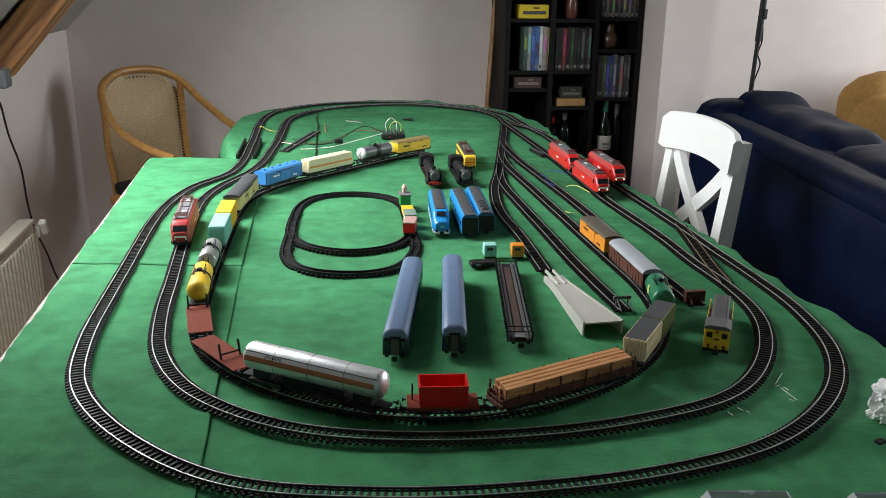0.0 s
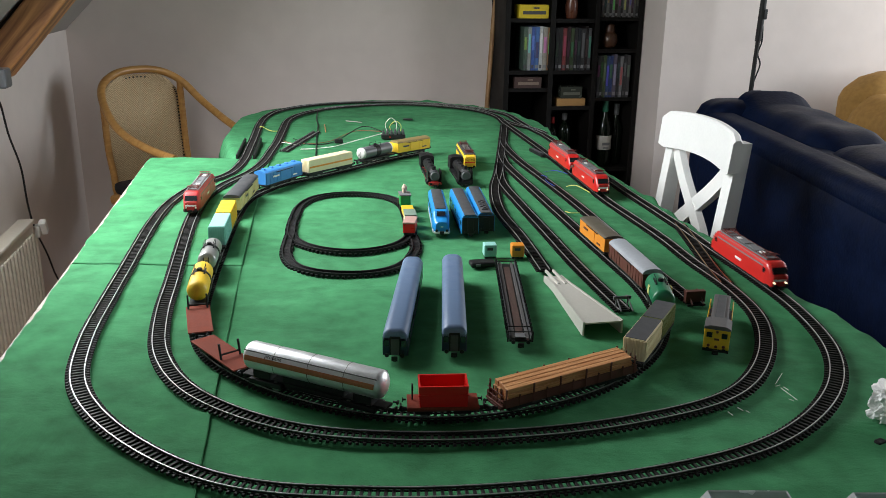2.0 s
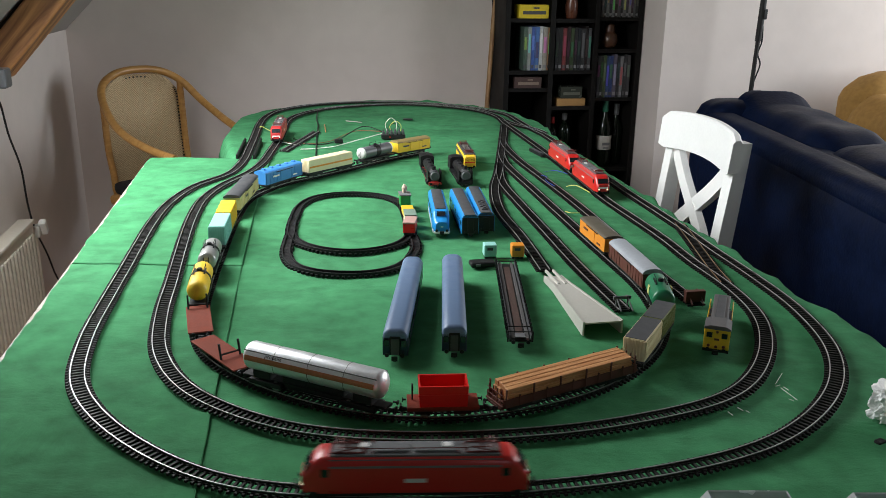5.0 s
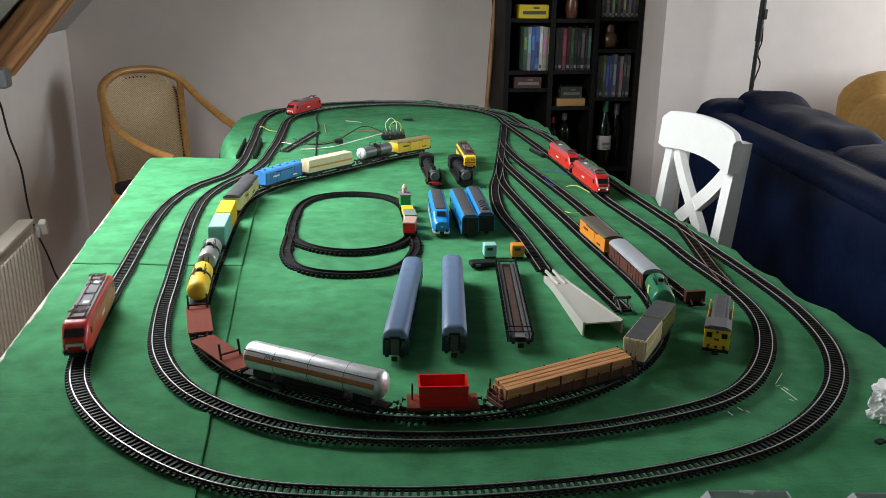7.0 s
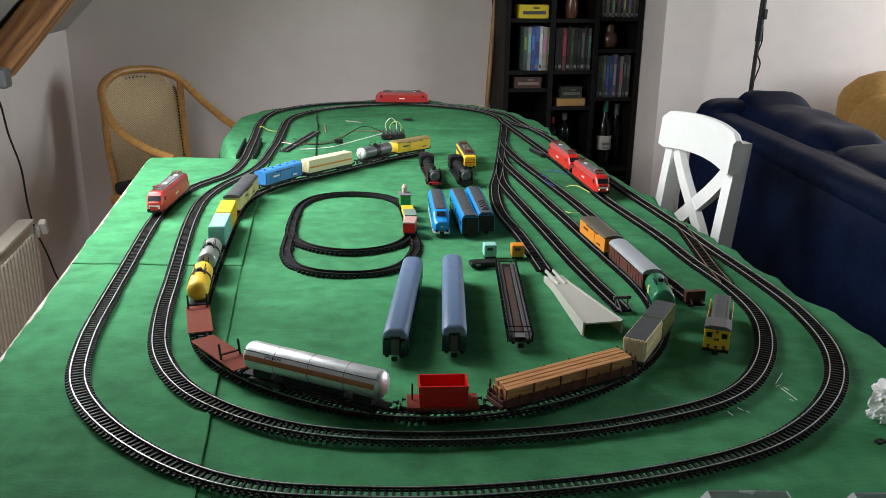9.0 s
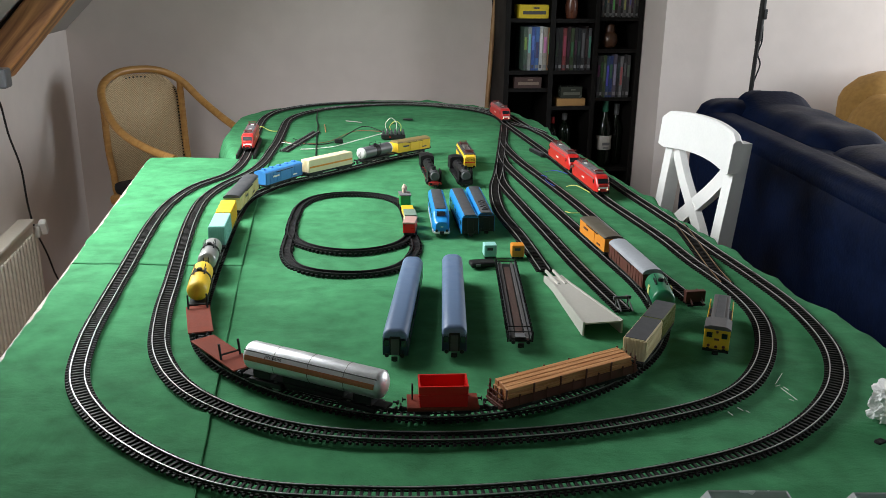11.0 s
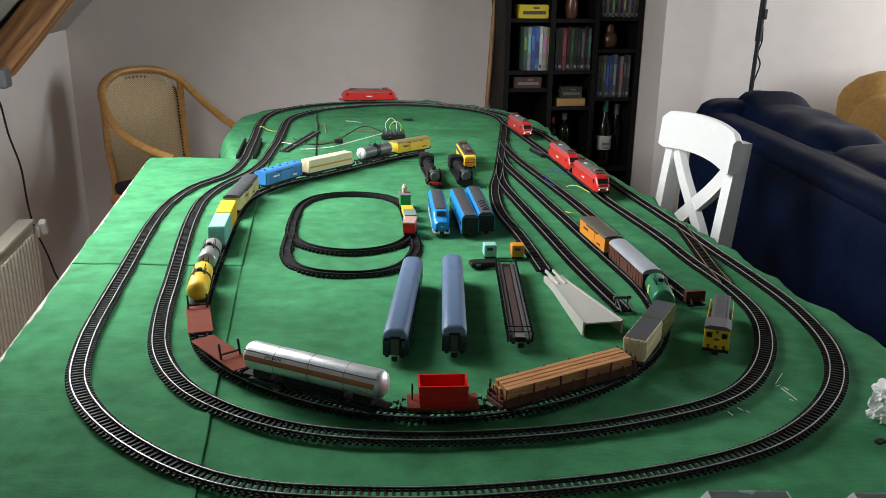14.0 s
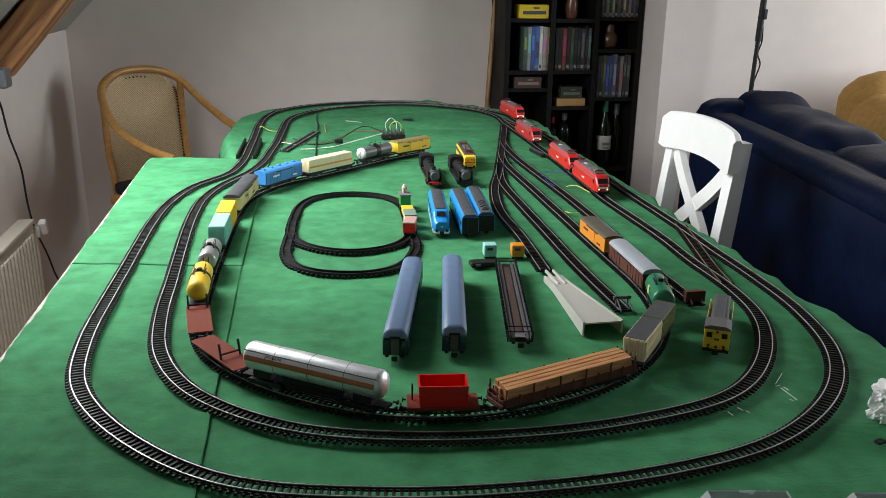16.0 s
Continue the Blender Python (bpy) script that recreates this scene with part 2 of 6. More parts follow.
def slab(y0, y1, n, z0, z1, inset):
    ys = np.linspace(y0, y1, n)
    loops = [[(left_edge(y) + inset, y, z0), (right_edge(y) - 0.035, y, z0), (right_edge(y) - 0.035, y, z1), (left_edge(y) + inset, y, z1)] for y in ys]
    return loft(bmesh.new(), loops)


part("tabletop", slab(0.42, 2.2395, 20, TOP - 0.022, TOP - 0.004, -0.009), M_BOARD, table, "pale raw board with a bare edge")
part("tabletop", slab(2.251, 3.40, 30, TOP - 0.022, TOP - 0.004, 0.045), M_BOARD, table)
for _x, _y in ((-0.42, 0.6), (0.6, 0.6), (-0.68, 2.1), (0.38, 2.1), (-0.5, 3.0), (0.2, 3.0)):
    part("leg", boxed(_x - 0.025, _x + 0.025, _y - 0.025, _y + 0.025, 0, TOP - 0.022, 0.003), M_BOARD, table)


def cloth(name, xl, xr, y0, y1, lift, drape_r, drape_l, label, curl=0.0, fray=0.0):
    ny, nx = max(4, int((y1 - y0) / 0.010)), 120
    ys = np.linspace(y0, y1, ny)
    v = []
    for y in ys:
        a, b = xl(y), xr(y)
        a += fray * noise.noise((0.0, y * 9, 3.1)) + fray * 0.5 * noise.noise((1.0, y * 40, 3.1))
        for i in range(nx + 1):
            f = i / nx
            x = a + (b - a) * f
            z = TOP + lift + 0.0024 * noise.noise((x * 7, y * 7, 0.3)) + 0.0018 * noise.noise((x * 3.5, y * 24, 5.0)) + 0.0007 * noise.noise((x * 26, y * 30, 2.0))
            z += 0.0010 * max(0.0, 1 - abs(noise.noise((x * 2.2 + 0.4 * y, y * 6.5 - x, 8.0))) * 9) ** 2 + 0.0007 * max(0.0, 1 - abs(noise.noise((x * 5 - y, y * 5 + x, 3.0))) * 12) ** 2
            dr = b - x
            if drape_r and dr < 0.05:
                k = (0.05 - dr) / 0.05
                z += 0.016 * k * noise.noise((2.0, y * 13, 1.0)) + 0.006 * k * noise.noise((x * 30, y * 30, 1.0)) - 0.055 * max(0, (k - 0.55) / 0.45) ** 2
                x += 0.012 * k * noise.noise((7.0, y * 14, 2.0))
            if drape_l and x - a < 0.05:
                k = (0.05 - x + a) / 0.05
                z += 0.006 * k * noise.noise((2.5, y * 14, 1.0)) - 0.07 * max(0, (k - 0.3) / 0.7) ** 2
            if curl and min(x - a, dr) < 0.012:
                z += curl * (0.4 + noise.noise((4.0, y * 5, 9.0))) * (1 - min(x - a, dr) / 0.012)
            v.append((x, y, z))
    me = bpy.data.meshes.new(name)
    me.from_pydata(v, [], [(j * (nx + 1) + i, j * (nx + 1) + i + 1, (j + 1) * (nx + 1) + i + 1, (j + 1) * (nx + 1) + i) for j in range(ny - 1) for i in range(nx)])
    me.materials.append(M_CLOTH)
    for q in me.polygons:
        q.use_smooth = True
    o = new(name, me)
    sol = o.modifiers.new("thickness", "SOLIDIFY")
    sol.thickness, sol.offset = 0.0012, -1
    return tagged(o, label, "tablecloth", "green cloth sheets")


cloth("tablecloth", lambda y: seam(y) - 0.03, right_edge, 0.41, 2.262, 0.0005, True, False, "wide green felt cloth with creases and a wavy edge")
cloth("tablecloth", left_edge, right_edge, 2.25, 3.42, 0.0015, True, True, "green felt cloth over the far board")
cloth("tablecloth", left_edge, seam, 0.41, 1.382, 0.0022, False, False, "green felt sheet with a straight seam", 0.003, 0.006)
cloth("tablecloth", left_edge, seam, 1.366, 2.245, 0.0036, False, False, "green felt sheet with a frayed edge", 0.002, 0.006)

# ---- tracks ----
P_OUTER = Path([(0.219, 3.071), (0.25, 2.935), (0.279, 2.788), (0.316, 2.643), (0.338, 2.504), (0.36, 2.356), (0.382, 2.207), (0.404, 2.059), (0.425, 1.92), (0.451, 1.772), (0.476, 1.624), (0.497, 1.476), (0.52, 1.337), (0.536, 1.188), (0.524, 1.039), (0.467, 0.912), (0.363, 0.805), (0.228, 0.742), (0.082, 0.708), (-0.057, 0.696), (-0.206, 0.711), (-0.333, 0.789), (-0.429, 0.901), (-0.475, 1.033), (-0.503, 1.18), (-0.528, 1.328), (-0.552, 1.466), (-0.576, 1.615), (-0.589, 1.764), (-0.577, 1.912), (-0.531, 2.043), (-0.531, 2.193), (-0.549, 2.342), (-0.569, 2.491), (-0.589, 2.629), (-0.61, 2.778), (-0.621, 2.927), (-0.605, 3.066), (-0.534, 3.196), (-0.415, 3.286), (-0.273, 3.33), (-0.133, 3.328), (0.007, 3.276), (0.129, 3.19)], True)
P_INNER = Path([(0.204, 2.87), (0.226, 2.742), (0.249, 2.604), (0.271, 2.476), (0.293, 2.338), (0.312, 2.209), (0.331, 2.07), (0.348, 1.941), (0.37, 1.803), (0.396, 1.676), (0.422, 1.538), (0.439, 1.409), (0.464, 1.272), (0.465, 1.143), (0.421, 1.01), (0.345, 0.907), (0.221, 0.845), (0.096, 0.812), (-0.044, 0.8), (-0.171, 0.819), (-0.289, 0.891), (-0.363, 0.997), (-0.404, 1.129), (-0.432, 1.266), (-0.459, 1.394), (-0.487, 1.531), (-0.51, 1.659), (-0.526, 1.798), (-0.517, 1.927), (-0.485, 2.063), (-0.477, 2.192), (-0.485, 2.332), (-0.493, 2.462), (-0.507, 2.601), (-0.521, 2.731), (-0.532, 2.87), (-0.512, 2.998), (-0.451, 3.122), (-0.355, 3.209), (-0.227, 3.264), (-0.099, 3.272), (0.029, 3.219), (0.127, 3.135), (0.186, 3.009)], True)
P_WAG = Path([(-0.05, 2.352), (-0.141, 2.259), (-0.219, 2.154), (-0.303, 2.041), (-0.384, 1.939), (-0.429, 1.808), (-0.427, 1.678), (-0.412, 1.538), (-0.395, 1.408), (-0.376, 1.269), (-0.353, 1.14), (-0.306, 1.01), (-0.214, 0.918), (-0.088, 0.857), (0.041, 0.855), (0.169, 0.91), (0.261, 1.002), (0.316, 1.13), (0.321, 1.26), (0.299, 1.399), (0.276, 1.527), (0.253, 1.666), (0.231, 1.795), (0.208, 1.933), (0.185, 2.062), (0.164, 2.2), (0.1595, 2.31), (0.166, 2.41)], False)
P_LADDER = Path([(0.203, 2.87), (0.189, 2.688), (0.173, 2.497), (0.157, 2.305), (0.14, 2.113), (0.119, 1.922), (0.12, 1.73), (0.15, 1.54), (0.173, 1.349)], False)
P_Y2 = Path([(0.149, 2.21), (0.1405, 2.09), (0.143, 1.962), (0.171, 1.771), (0.203, 1.568), (0.233, 1.376), (0.272, 1.174)], False)
P_Y4 = Path([(0.1835, 2.62), (0.176, 2.48), (0.201, 2.269), (0.241, 2.06), (0.284, 1.841), (0.319, 1.631), (0.349, 1.421), (0.389, 1.202)], False)
P_OVAL = Path([(-0.213, 1.875), (-0.137, 1.855), (-0.092, 1.792), (-0.078, 1.713), (-0.068, 1.633), (-0.063, 1.553), (-0.092, 1.481), (-0.162, 1.445), (-0.237, 1.466), (-0.285, 1.527), (-0.3, 1.606), (-0.306, 1.686), (-0.308, 1.767), (-0.282, 1.841)], True)
P_OVAL2 = Path([(-0.292, 1.548), (-0.287, 1.486), (-0.279, 1.425), (-0.251, 1.36), (-0.199, 1.33), (-0.129, 1.329), (-0.079, 1.36), (-0.055, 1.427), (-0.049, 1.488), (-0.061, 1.559)], False)

# middle of each wagon along the siding, and of the toy vehicles along their oval
SWAG = dict(yelbox=0.0625, tankg=0.20, cream=0.378, blue=0.541, greyroof=0.736, cont=0.974, tank2=1.160, tanky=1.292, flat1=1.405, flat2=1.530, silver=1.690, red=1.845, log=2.000, cont2=2.190, green=2.335, brown=2.477, orange=2.642)
TOY_S = (0.200, 0.270, 0.330, 0.388)


def sweep(path, off, z0, z1, w, s0=0.0, s1=None):
    """A bar of box section beside a path."""
    full = path.closed and s1 is None
    s1 = path.length if s1 is None else s1
    n = int((s1 - s0) / 0.012)
    loops = []
    for i in range(n + (0 if full else 1)):
        s = s0 + (s1 - s0) * i / n
        e = 0.004
        a, b = path.at(s - e if path.closed else max(s - e, 0)), path.at(s + e if path.closed else min(s + e, path.length))
        d = (b - a) / np.hypot(*(b - a))
        m = path.at(s)
        nx, ny = -d[1], d[0]
        loops.append([(m[0] + nx * o, m[1] + ny * o, z) for o, z in ((off - w / 2, z0), (off + w / 2, z0), (off + w / 2, z1), (off - w / 2, z1))])
    return loft(bmesh.new(), loops, full)


def tie_mesh(length, width, height):
    bm = boxed(-width / 2, width / 2, -length / 2, length / 2, -height, 0, 0.0004, seg=1)
    for y in (-0.00825, 0.00825):
        box(bm, -width * 0.4, width * 0.4, y * 1.18 - 0.0012, y * 1.18 + 0.0012, 0, 0.0009)
    me = bpy.data.meshes.new("sleeper")
    bm.to_mesh(me)
    bm.free()
    me.materials.append(M_TIE)
    return me


TIE = tie_mesh(0.029, 0.0034, 0.0030)
TZ = TOP + 0.0085
TIE_JOBS = []


def track(path, label, s0=0.0, s1=None, gauge=0.0165, near=None, metal=M_RAIL):
    t = thing("railway_track", pose(0, 0, 0), label, "model track", "model railway tracks")
    e = path.length if s1 is None else s1
    for o in (-gauge / 2, gauge / 2):
        r = part("rail", sweep(path, o, RAIL - 0.0009, RAIL, 0.0013, s0, s1), metal, t)
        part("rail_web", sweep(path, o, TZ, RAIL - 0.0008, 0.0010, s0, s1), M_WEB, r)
    for o in (-gauge / 2 - 0.0004, gauge / 2 + 0.0004):
        part("tie_strip", sweep(path, o, TZ - 0.0030, TZ - 0.0012, 0.0014, s0, s1), M_TIE, t)
    TIE_JOBS.append((t, path, s0, e, near))
    return t


OUTER = track(P_OUTER, "outer oval of dark-sleepered model railway track", near=(1.55, 3.35))
INNER = track(P_INNER, "inner oval of dark-sleepered model railway track", near=(1.75, 2.95))
track(P_WAG, "curved siding carrying the long goods train")
track(P_LADDER, "yard ladder track with points, ending at a ramp", s0=0.03)
track(P_Y2, "straight yard track ending at a buffer stop")
track(P_Y4, "yard track ending at a brown buffer stop")
P_LINK = Path([(0.478, 1.650), (0.474, 1.553), (0.468, 1.455), (0.463, 1.362), (0.463, 1.300)])
track(P_LINK, "short brass-railed track between two points", metal=M_BRASS)
P_LINK2 = Path([(0.207, 2.925), (0.235, 2.85), (0.262, 2.80), (0.293, 2.76), (0.318, 2.69)])
track(P_LINK2, "short far connecting track between two points")


def lay_sleepers():
    """Sleepers: the nearest stretches one by one, the rest joined."""
    for t, path, s0, s1, near in TIE_JOBS:
        vs, fs = [], []
        base = [tuple(v.co) for v in TIE.vertices]
        poly = [tuple(p.vertices) for p in TIE.polygons]
        n = int((s1 - s0) / 0.0078)
        for i in range(n):
            s = s0 + (i + 0.5) * (s1 - s0) / n
            m = path.ride(s, 0.004, TZ) if path.closed else path.ride(min(max(s, 0.004), path.length - 0.004), 0.004, TZ)
            if near and near[0] < s < near[1]:
                o = new("sleeper", TIE)
                o.parent = t
                o.matrix_local = m
            else:
                k = len(vs)
                vs += [tuple(m @ Vector(c)) for c in base]
                fs += [tuple(k + j for j in f) for f in poly]
        me = bpy.data.meshes.new("sleepers")
        me.from_pydata(vs, [], fs)
        me.materials.append(M_TIE)
        o = new("sleeper_bed", me)
        o.parent = t
        tagged(o, kind="stuff")


# ---- vehicles ----


def running_gear(t, L, bogies=True, wheel=0.0056, track_w=0.0165, frame_mat=None, buffers=True):
    """Bogies or axles with wheels, buffers and couplers."""
    fm = frame_mat or M_BLK
    pts = ([(-L * 0.32, 0.026), (L * 0.32, 0.026)] if bogies else [(-L * 0.27, 0.0), (L * 0.27, 0.0)])
    for x, half in pts:
        bg = part("bogie" if bogies else "axle_guard", boxed(x - half / 2 - 0.010, x + half / 2 + 0.010, -0.0125, 0.0125, wheel * 0.7, wheel * 1.9, 0.001), fm, t)
        for sx in ((-half / 2, half / 2) if half else (0,)):
            for sy in (-1, 1):
                b = bmesh.new()
                cyl(b, (x + sx, sy * (track_w / 2 - 0.0012), wheel), (x + sx, sy * (track_w / 2 + 0.0014), wheel), wheel, seg=14)
                cyl(b, (x + sx, sy * (track_w / 2 - 0.0022), wheel), (x + sx, sy * (track_w / 2 - 0.0012), wheel), wheel * 1.12, seg=14)
                part("wheel", b, M_STEEL, bg)
    for sx in (-1, 1):
        b = bmesh.new()
        box(b, sx * (L / 2 + 0.004) - 0.005, sx * (L / 2 + 0.004) + 0.005, -0.002, 0.002, wheel * 0.9, wheel * 0.9 + 0.002)
        box(b, sx * (L / 2 + 0.007) - 0.001, sx * (L / 2 + 0.007) + 0.001, -0.004, 0.004, wheel * 0.9, wheel * 0.9 + 0.006)
        part("coupler", b, M_BLK, t)
        if buffers:
            for sy in (-1, 1):
                b = cyled((sx * L / 2 - 0.001, sy * 0.010, 0.0118), (sx * (L / 2 + 0.0045), sy * 0.010, 0.0118), 0.0012, seg=8)
                cyl(b, (sx * (L / 2 + 0.0045), sy * 0.010, 0.0118), (sx * (L / 2 + 0.0055), sy * 0.010, 0.0118), 0.0028, seg=10)
                part("buffer", b, M_BLK, t)


def section(x, w, z0, z1, shoulder=0.010, inset=0.006, n=4):
    """A body cross-section at x: upright sides that round into the roof."""
    h = w / 2
    r = [(x, -h, z0), (x, h, z0), (x, h, z1 - shoulder)]
    for i in range(1, n + 1):
        a = math.pi / 2 * i / n
        r.append((x, h - inset * (1 - math.cos(a)), z1 - shoulder + shoulder * math.sin(a)))
    return r + [(x, -y, z) for _, y, z in r[:2:-1]] + [(x, -h, z1 - shoulder)]


def plate(bm, corners, thick):
    """A thin plate on four corners, raised along its normal."""
    c = [Vector(q) for q in corners]
    nrm = (c[1] - c[0]).cross(c[2] - c[0]).normalized() * thick
    return loft(bm, [[q - nrm * 0.3 for q in c], [q + nrm for q in c]])


def pantograph(t, x, z, s=1):
    b = bmesh.new()
    for y in (-0.009, 0.009):
        box(b, x - 0.016, x + 0.016, y - 0.0006, y + 0.0006, z, z + 0.0012)
    for k in (-0.016, 0.0, 0.016):
        box(b, x + k - 0.0006, x + k + 0.0006, -0.0086, 0.0086, z + 0.0001, z + 0.0011)
    p = part("pantograph", b, M_PANTO, t, "folded red-brown pantograph")
    for y in (-0.009, 0.009):
        part("lower_arm", cyled((x - s * 0.013, y, z + 0.001), (x + s * 0.012, y * 0.7, z + 0.0042), 0.0006, seg=6), M_PANTO, p)
        part("upper_arm", cyled((x + s * 0.012, y * 0.7, z + 0.0042), (x - s * 0.008, y * 0.9, z + 0.0054), 0.0006, seg=6), M_PANTO, p)
    for k in (-0.0025, 0.0025):
        part("contact_strip", cyled((x - s * 0.008 + k, -0.0115, z + 0.0056), (x - s * 0.008 + k, 0.0115, z + 0.0056), 0.0007, seg=6), M_PANTO, p)


M_PANTO = mat("pantograph_red", (0.16, 0.035, 0.03), 0.5, 0.2, var=0.2, scale=80)
M_WARN = mat("white_lettering", (0.8, 0.79, 0.77), 0.5, var=0.04)


def red_loco(m, label, L=0.208, lit=True, group="red electric locomotives", paint=M_RED):
    t = thing("electric_locomotive", m, label, "model locomotive", group)
    w, z0, z1 = 0.034, 0.0085, 0.0445
    a = L / 2
    secs = []
    for x, dz, dw, zz in ((-a, 0.018, 0.004, 0), (-a + 0.003, 0.0155, 0.002, 0), (-a + 0.011, 0.005, 0.001, 0), (-a + 0.016, 0.001, 0, 0), (-a + 0.020, 0, 0, 0)):
        secs.append(section(x, w - 2 * dw, z0 + zz, z1 - dz))
    secs += [[(-x, y, z) for x, y, z in s] for s in secs[::-1]]
    part("body", loft(bmesh.new(), secs), paint, t, smooth=True)
    part("roof", boxed(-a + 0.026, a - 0.026, -0.0125, 0.0125, z1 - 0.001, z1 + 0.0016, 0.0008), M_GRY, t, "grey roof panel")
    for sy in (-1, 1):
        part("roof_edge", plate(bmesh.new(), [(-a + 0.026, sy * 0.0172, z1 - 0.0096), (a - 0.026, sy * 0.0172, z1 - 0.0096), (a - 0.026, sy * 0.0146, z1 - 0.0018), (-a + 0.026, sy * 0.0146, z1 - 0.0018)][::sy], 0.0006), M_GRY, t)
        part("skirt", boxed(-a + 0.006, a - 0.006, sy * 0.0158 - 0.001, sy * 0.0158 + 0.001, 0.0055, 0.010), M_BLK, t)
        part("logo_bar", boxed(-0.010, 0.010, sy * 0.0171 - 0.0003, sy * 0.0171 + 0.0003, 0.0195, 0.0235), M_WARN, t)
        for sx in (-1, 1):
            part("cab_window", boxed(sx * (a - 0.022) - 0.0035, sx * (a - 0.022) + 0.0035, sy * 0.0171 - 0.0004, sy * 0.0171 + 0.0004, 0.026, 0.034), M_GLASS, t)
    for x, ln in ((-0.020, 0.020), (0.022, 0.016)):
        b = boxed(x - ln, x + ln, -0.0085, 0.0085, z1 + 0.0016, z1 + 0.0034, 0.0006)
        part("roof_hatch", b, M_GRY, t)
    b = cyled((-0.050, 0.006, z1 + 0.0048), (0.050, 0.006, z1 + 0.0048), 0.0005, seg=6)
    for x in (-0.048, -0.016, 0.016, 0.048):
        cyl(b, (x, 0.006, z1 + 0.001), (x, 0.006, z1 + 0.0048), 0.0009, seg=6)
    part("roof_busbar", b, M_PANTO, t)
    for x in (0.048, -0.030):
        part("roof_vent", boxed(x - 0.0045, x + 0.0045, -0.0065, 0.0015, z1 + 0.0016, z1 + 0.0040, 0.0006), M_WARN, t)
    for x in (-0.058, -0.040, 0.040, 0.060):
        for sy in (-1, 1):
            b = cyled((x, sy * 0.0095, z1 + 0.001), (x, sy * 0.0095, z1 + 0.0040), 0.0014, 0.0009, seg=8)
            part("insulator", b, M_PANTO, t)
    for sx in (-1, 1):
        b = bmesh.new()
        q = [(sx * (a - 0.0022), -0.0125, 0.0285), (sx * (a - 0.0022), 0.0125, 0.0285), (sx * (a - 0.0088), 0.0118, 0.0378), (sx * (a - 0.0088), -0.0118, 0.0378)]
        part("windscreen", plate(b, q[::sx], 0.0008), M_GLASS, t)
        part("front_stripe", boxed(sx * a - 0.0006, sx * a + 0.0006, -0.011, 0.011, 0.0175, 0.0205), M_WARN, t)
        part("buffer_beam", boxed(sx * (a - 0.001) - 0.002, sx * (a - 0.001) + 0.002, -0.014, 0.014, 0.0055, 0.0095, 0.0006), M_BLK, t)
        for sy in (-1, 1):
            part("headlight", cyled((sx * (a - 0.001), sy * 0.0098, 0.0152), (sx * (a + 0.0008), sy * 0.0098, 0.0152), 0.0017, seg=12), M_LAMP if lit and sx > 0 else M_WHITE, t, "glowing headlight" if lit and sx > 0 else "")
    pantograph(t, -a + 0.043, z1 + 0.0016, 1)
    pantograph(t, a - 0.043, z1 + 0.0016, -1)
    part("transformer", boxed(-0.03, 0.03, -0.0135, 0.0135, 0.003, 0.010, 0.001), M_BLK, t)
    running_gear(t, L, True, 0.0066)
    return t


LOCO_A = red_loco(P_OUTER.ride(1.018), "bright red electric locomotive running on the outer oval", 0.212)
LOCO_B = red_loco(P_INNER.ride(3.387), "red electric locomotive running on the inner oval, shade in its colour", 0.203, lit=True, paint=M_SHADERED)
red_loco(P_INNER.ride(0.685), "red electric locomotive parked in a pair", 0.208, lit=False)
red_loco(P_INNER.ride(0.920), "red electric locomotive parked in a pair, headlights lit", 0.204)

M_YEL = mat("yellow_paint", (0.84, 0.54, 0.03), 0.45, var=0.08, scale=60)
M_ORA = mat("orange_paint", (0.72, 0.26, 0.025), 0.45, var=0.10, scale=60)
M_MINT = mat("mint_plastic", (0.30, 0.62, 0.56), 0.5, var=0.06, scale=60)
M_BLUE = mat("light_blue_paint", (0.045, 0.22, 0.55), 0.4, var=0.08, scale=60)
M_SKY = mat("railcar_blue", (0.012, 0.25, 0.62), 0.35, var=0.08, scale=60, coat=0.2)
M_NAVYC = mat("dark_blue_coach_side", (0.012, 0.022, 0.055), 0.4, var=0.12, scale=60)
M_COROOF = mat("grey_blue_coach_roof", (0.125, 0.190, 0.310), 0.42, var=0.08, scale=40)
M_CREAM = mat("cream_paint", (0.76, 0.66, 0.42), 0.5, var=0.08, scale=60)
M_BROWN = mat("red_brown_paint", (0.105, 0.030, 0.018), 0.6, var=0.15, scale=60)
M_RUST = mat("oxide_red_deck", (0.21, 0.048, 0.028), 0.75, var=0.15, scale=50, spec=0.15)
M_SILVER = mat("silver_tank", (0.80, 0.81, 0.83), 0.38, 0.64, var=0.08, scale=40)
M_DKGRY = mat("dark_grey_paint", (0.060, 0.062, 0.066), 0.5, var=0.15, scale=60)
M_GREEN = mat("green_tank_paint", (0.015, 0.17, 0.075), 0.35, var=0.1, scale=60)
M_BRIGHT = mat("bright_red_plastic", (0.70, 0.012, 0.010), 0.35, var=0.05, scale=60)
M_TIMBER = wood("pale_timber", (0.66, 0.33, 0.13), (0.46, 0.19, 0.065), (18, 400, 400), 0.6)
M_IVORY = mat("ivory_plastic", (0.50, 0.48, 0.43), 0.5, var=0.06, scale=30)
M_COPPER = mat("copper_stripe", (0.42, 0.16, 0.07), 0.4, 0.4, var=0.2, scale=60)
M_ROOFD = mat("dark_grey_brown_roof", (0.105, 0.10, 0.10), 0.5, var=0.12)
M_TOYG = mat("toy_green", (0.02, 0.30, 0.06), 0.4, var=0.06)
M_SHINY = mat("bright_metal", (0.7, 0.69, 0.67), 0.28, 1.0, var=0.1, scale=60)
M_WIREW = mat("white_wire", (0.78, 0.80, 0.72), 0.5)
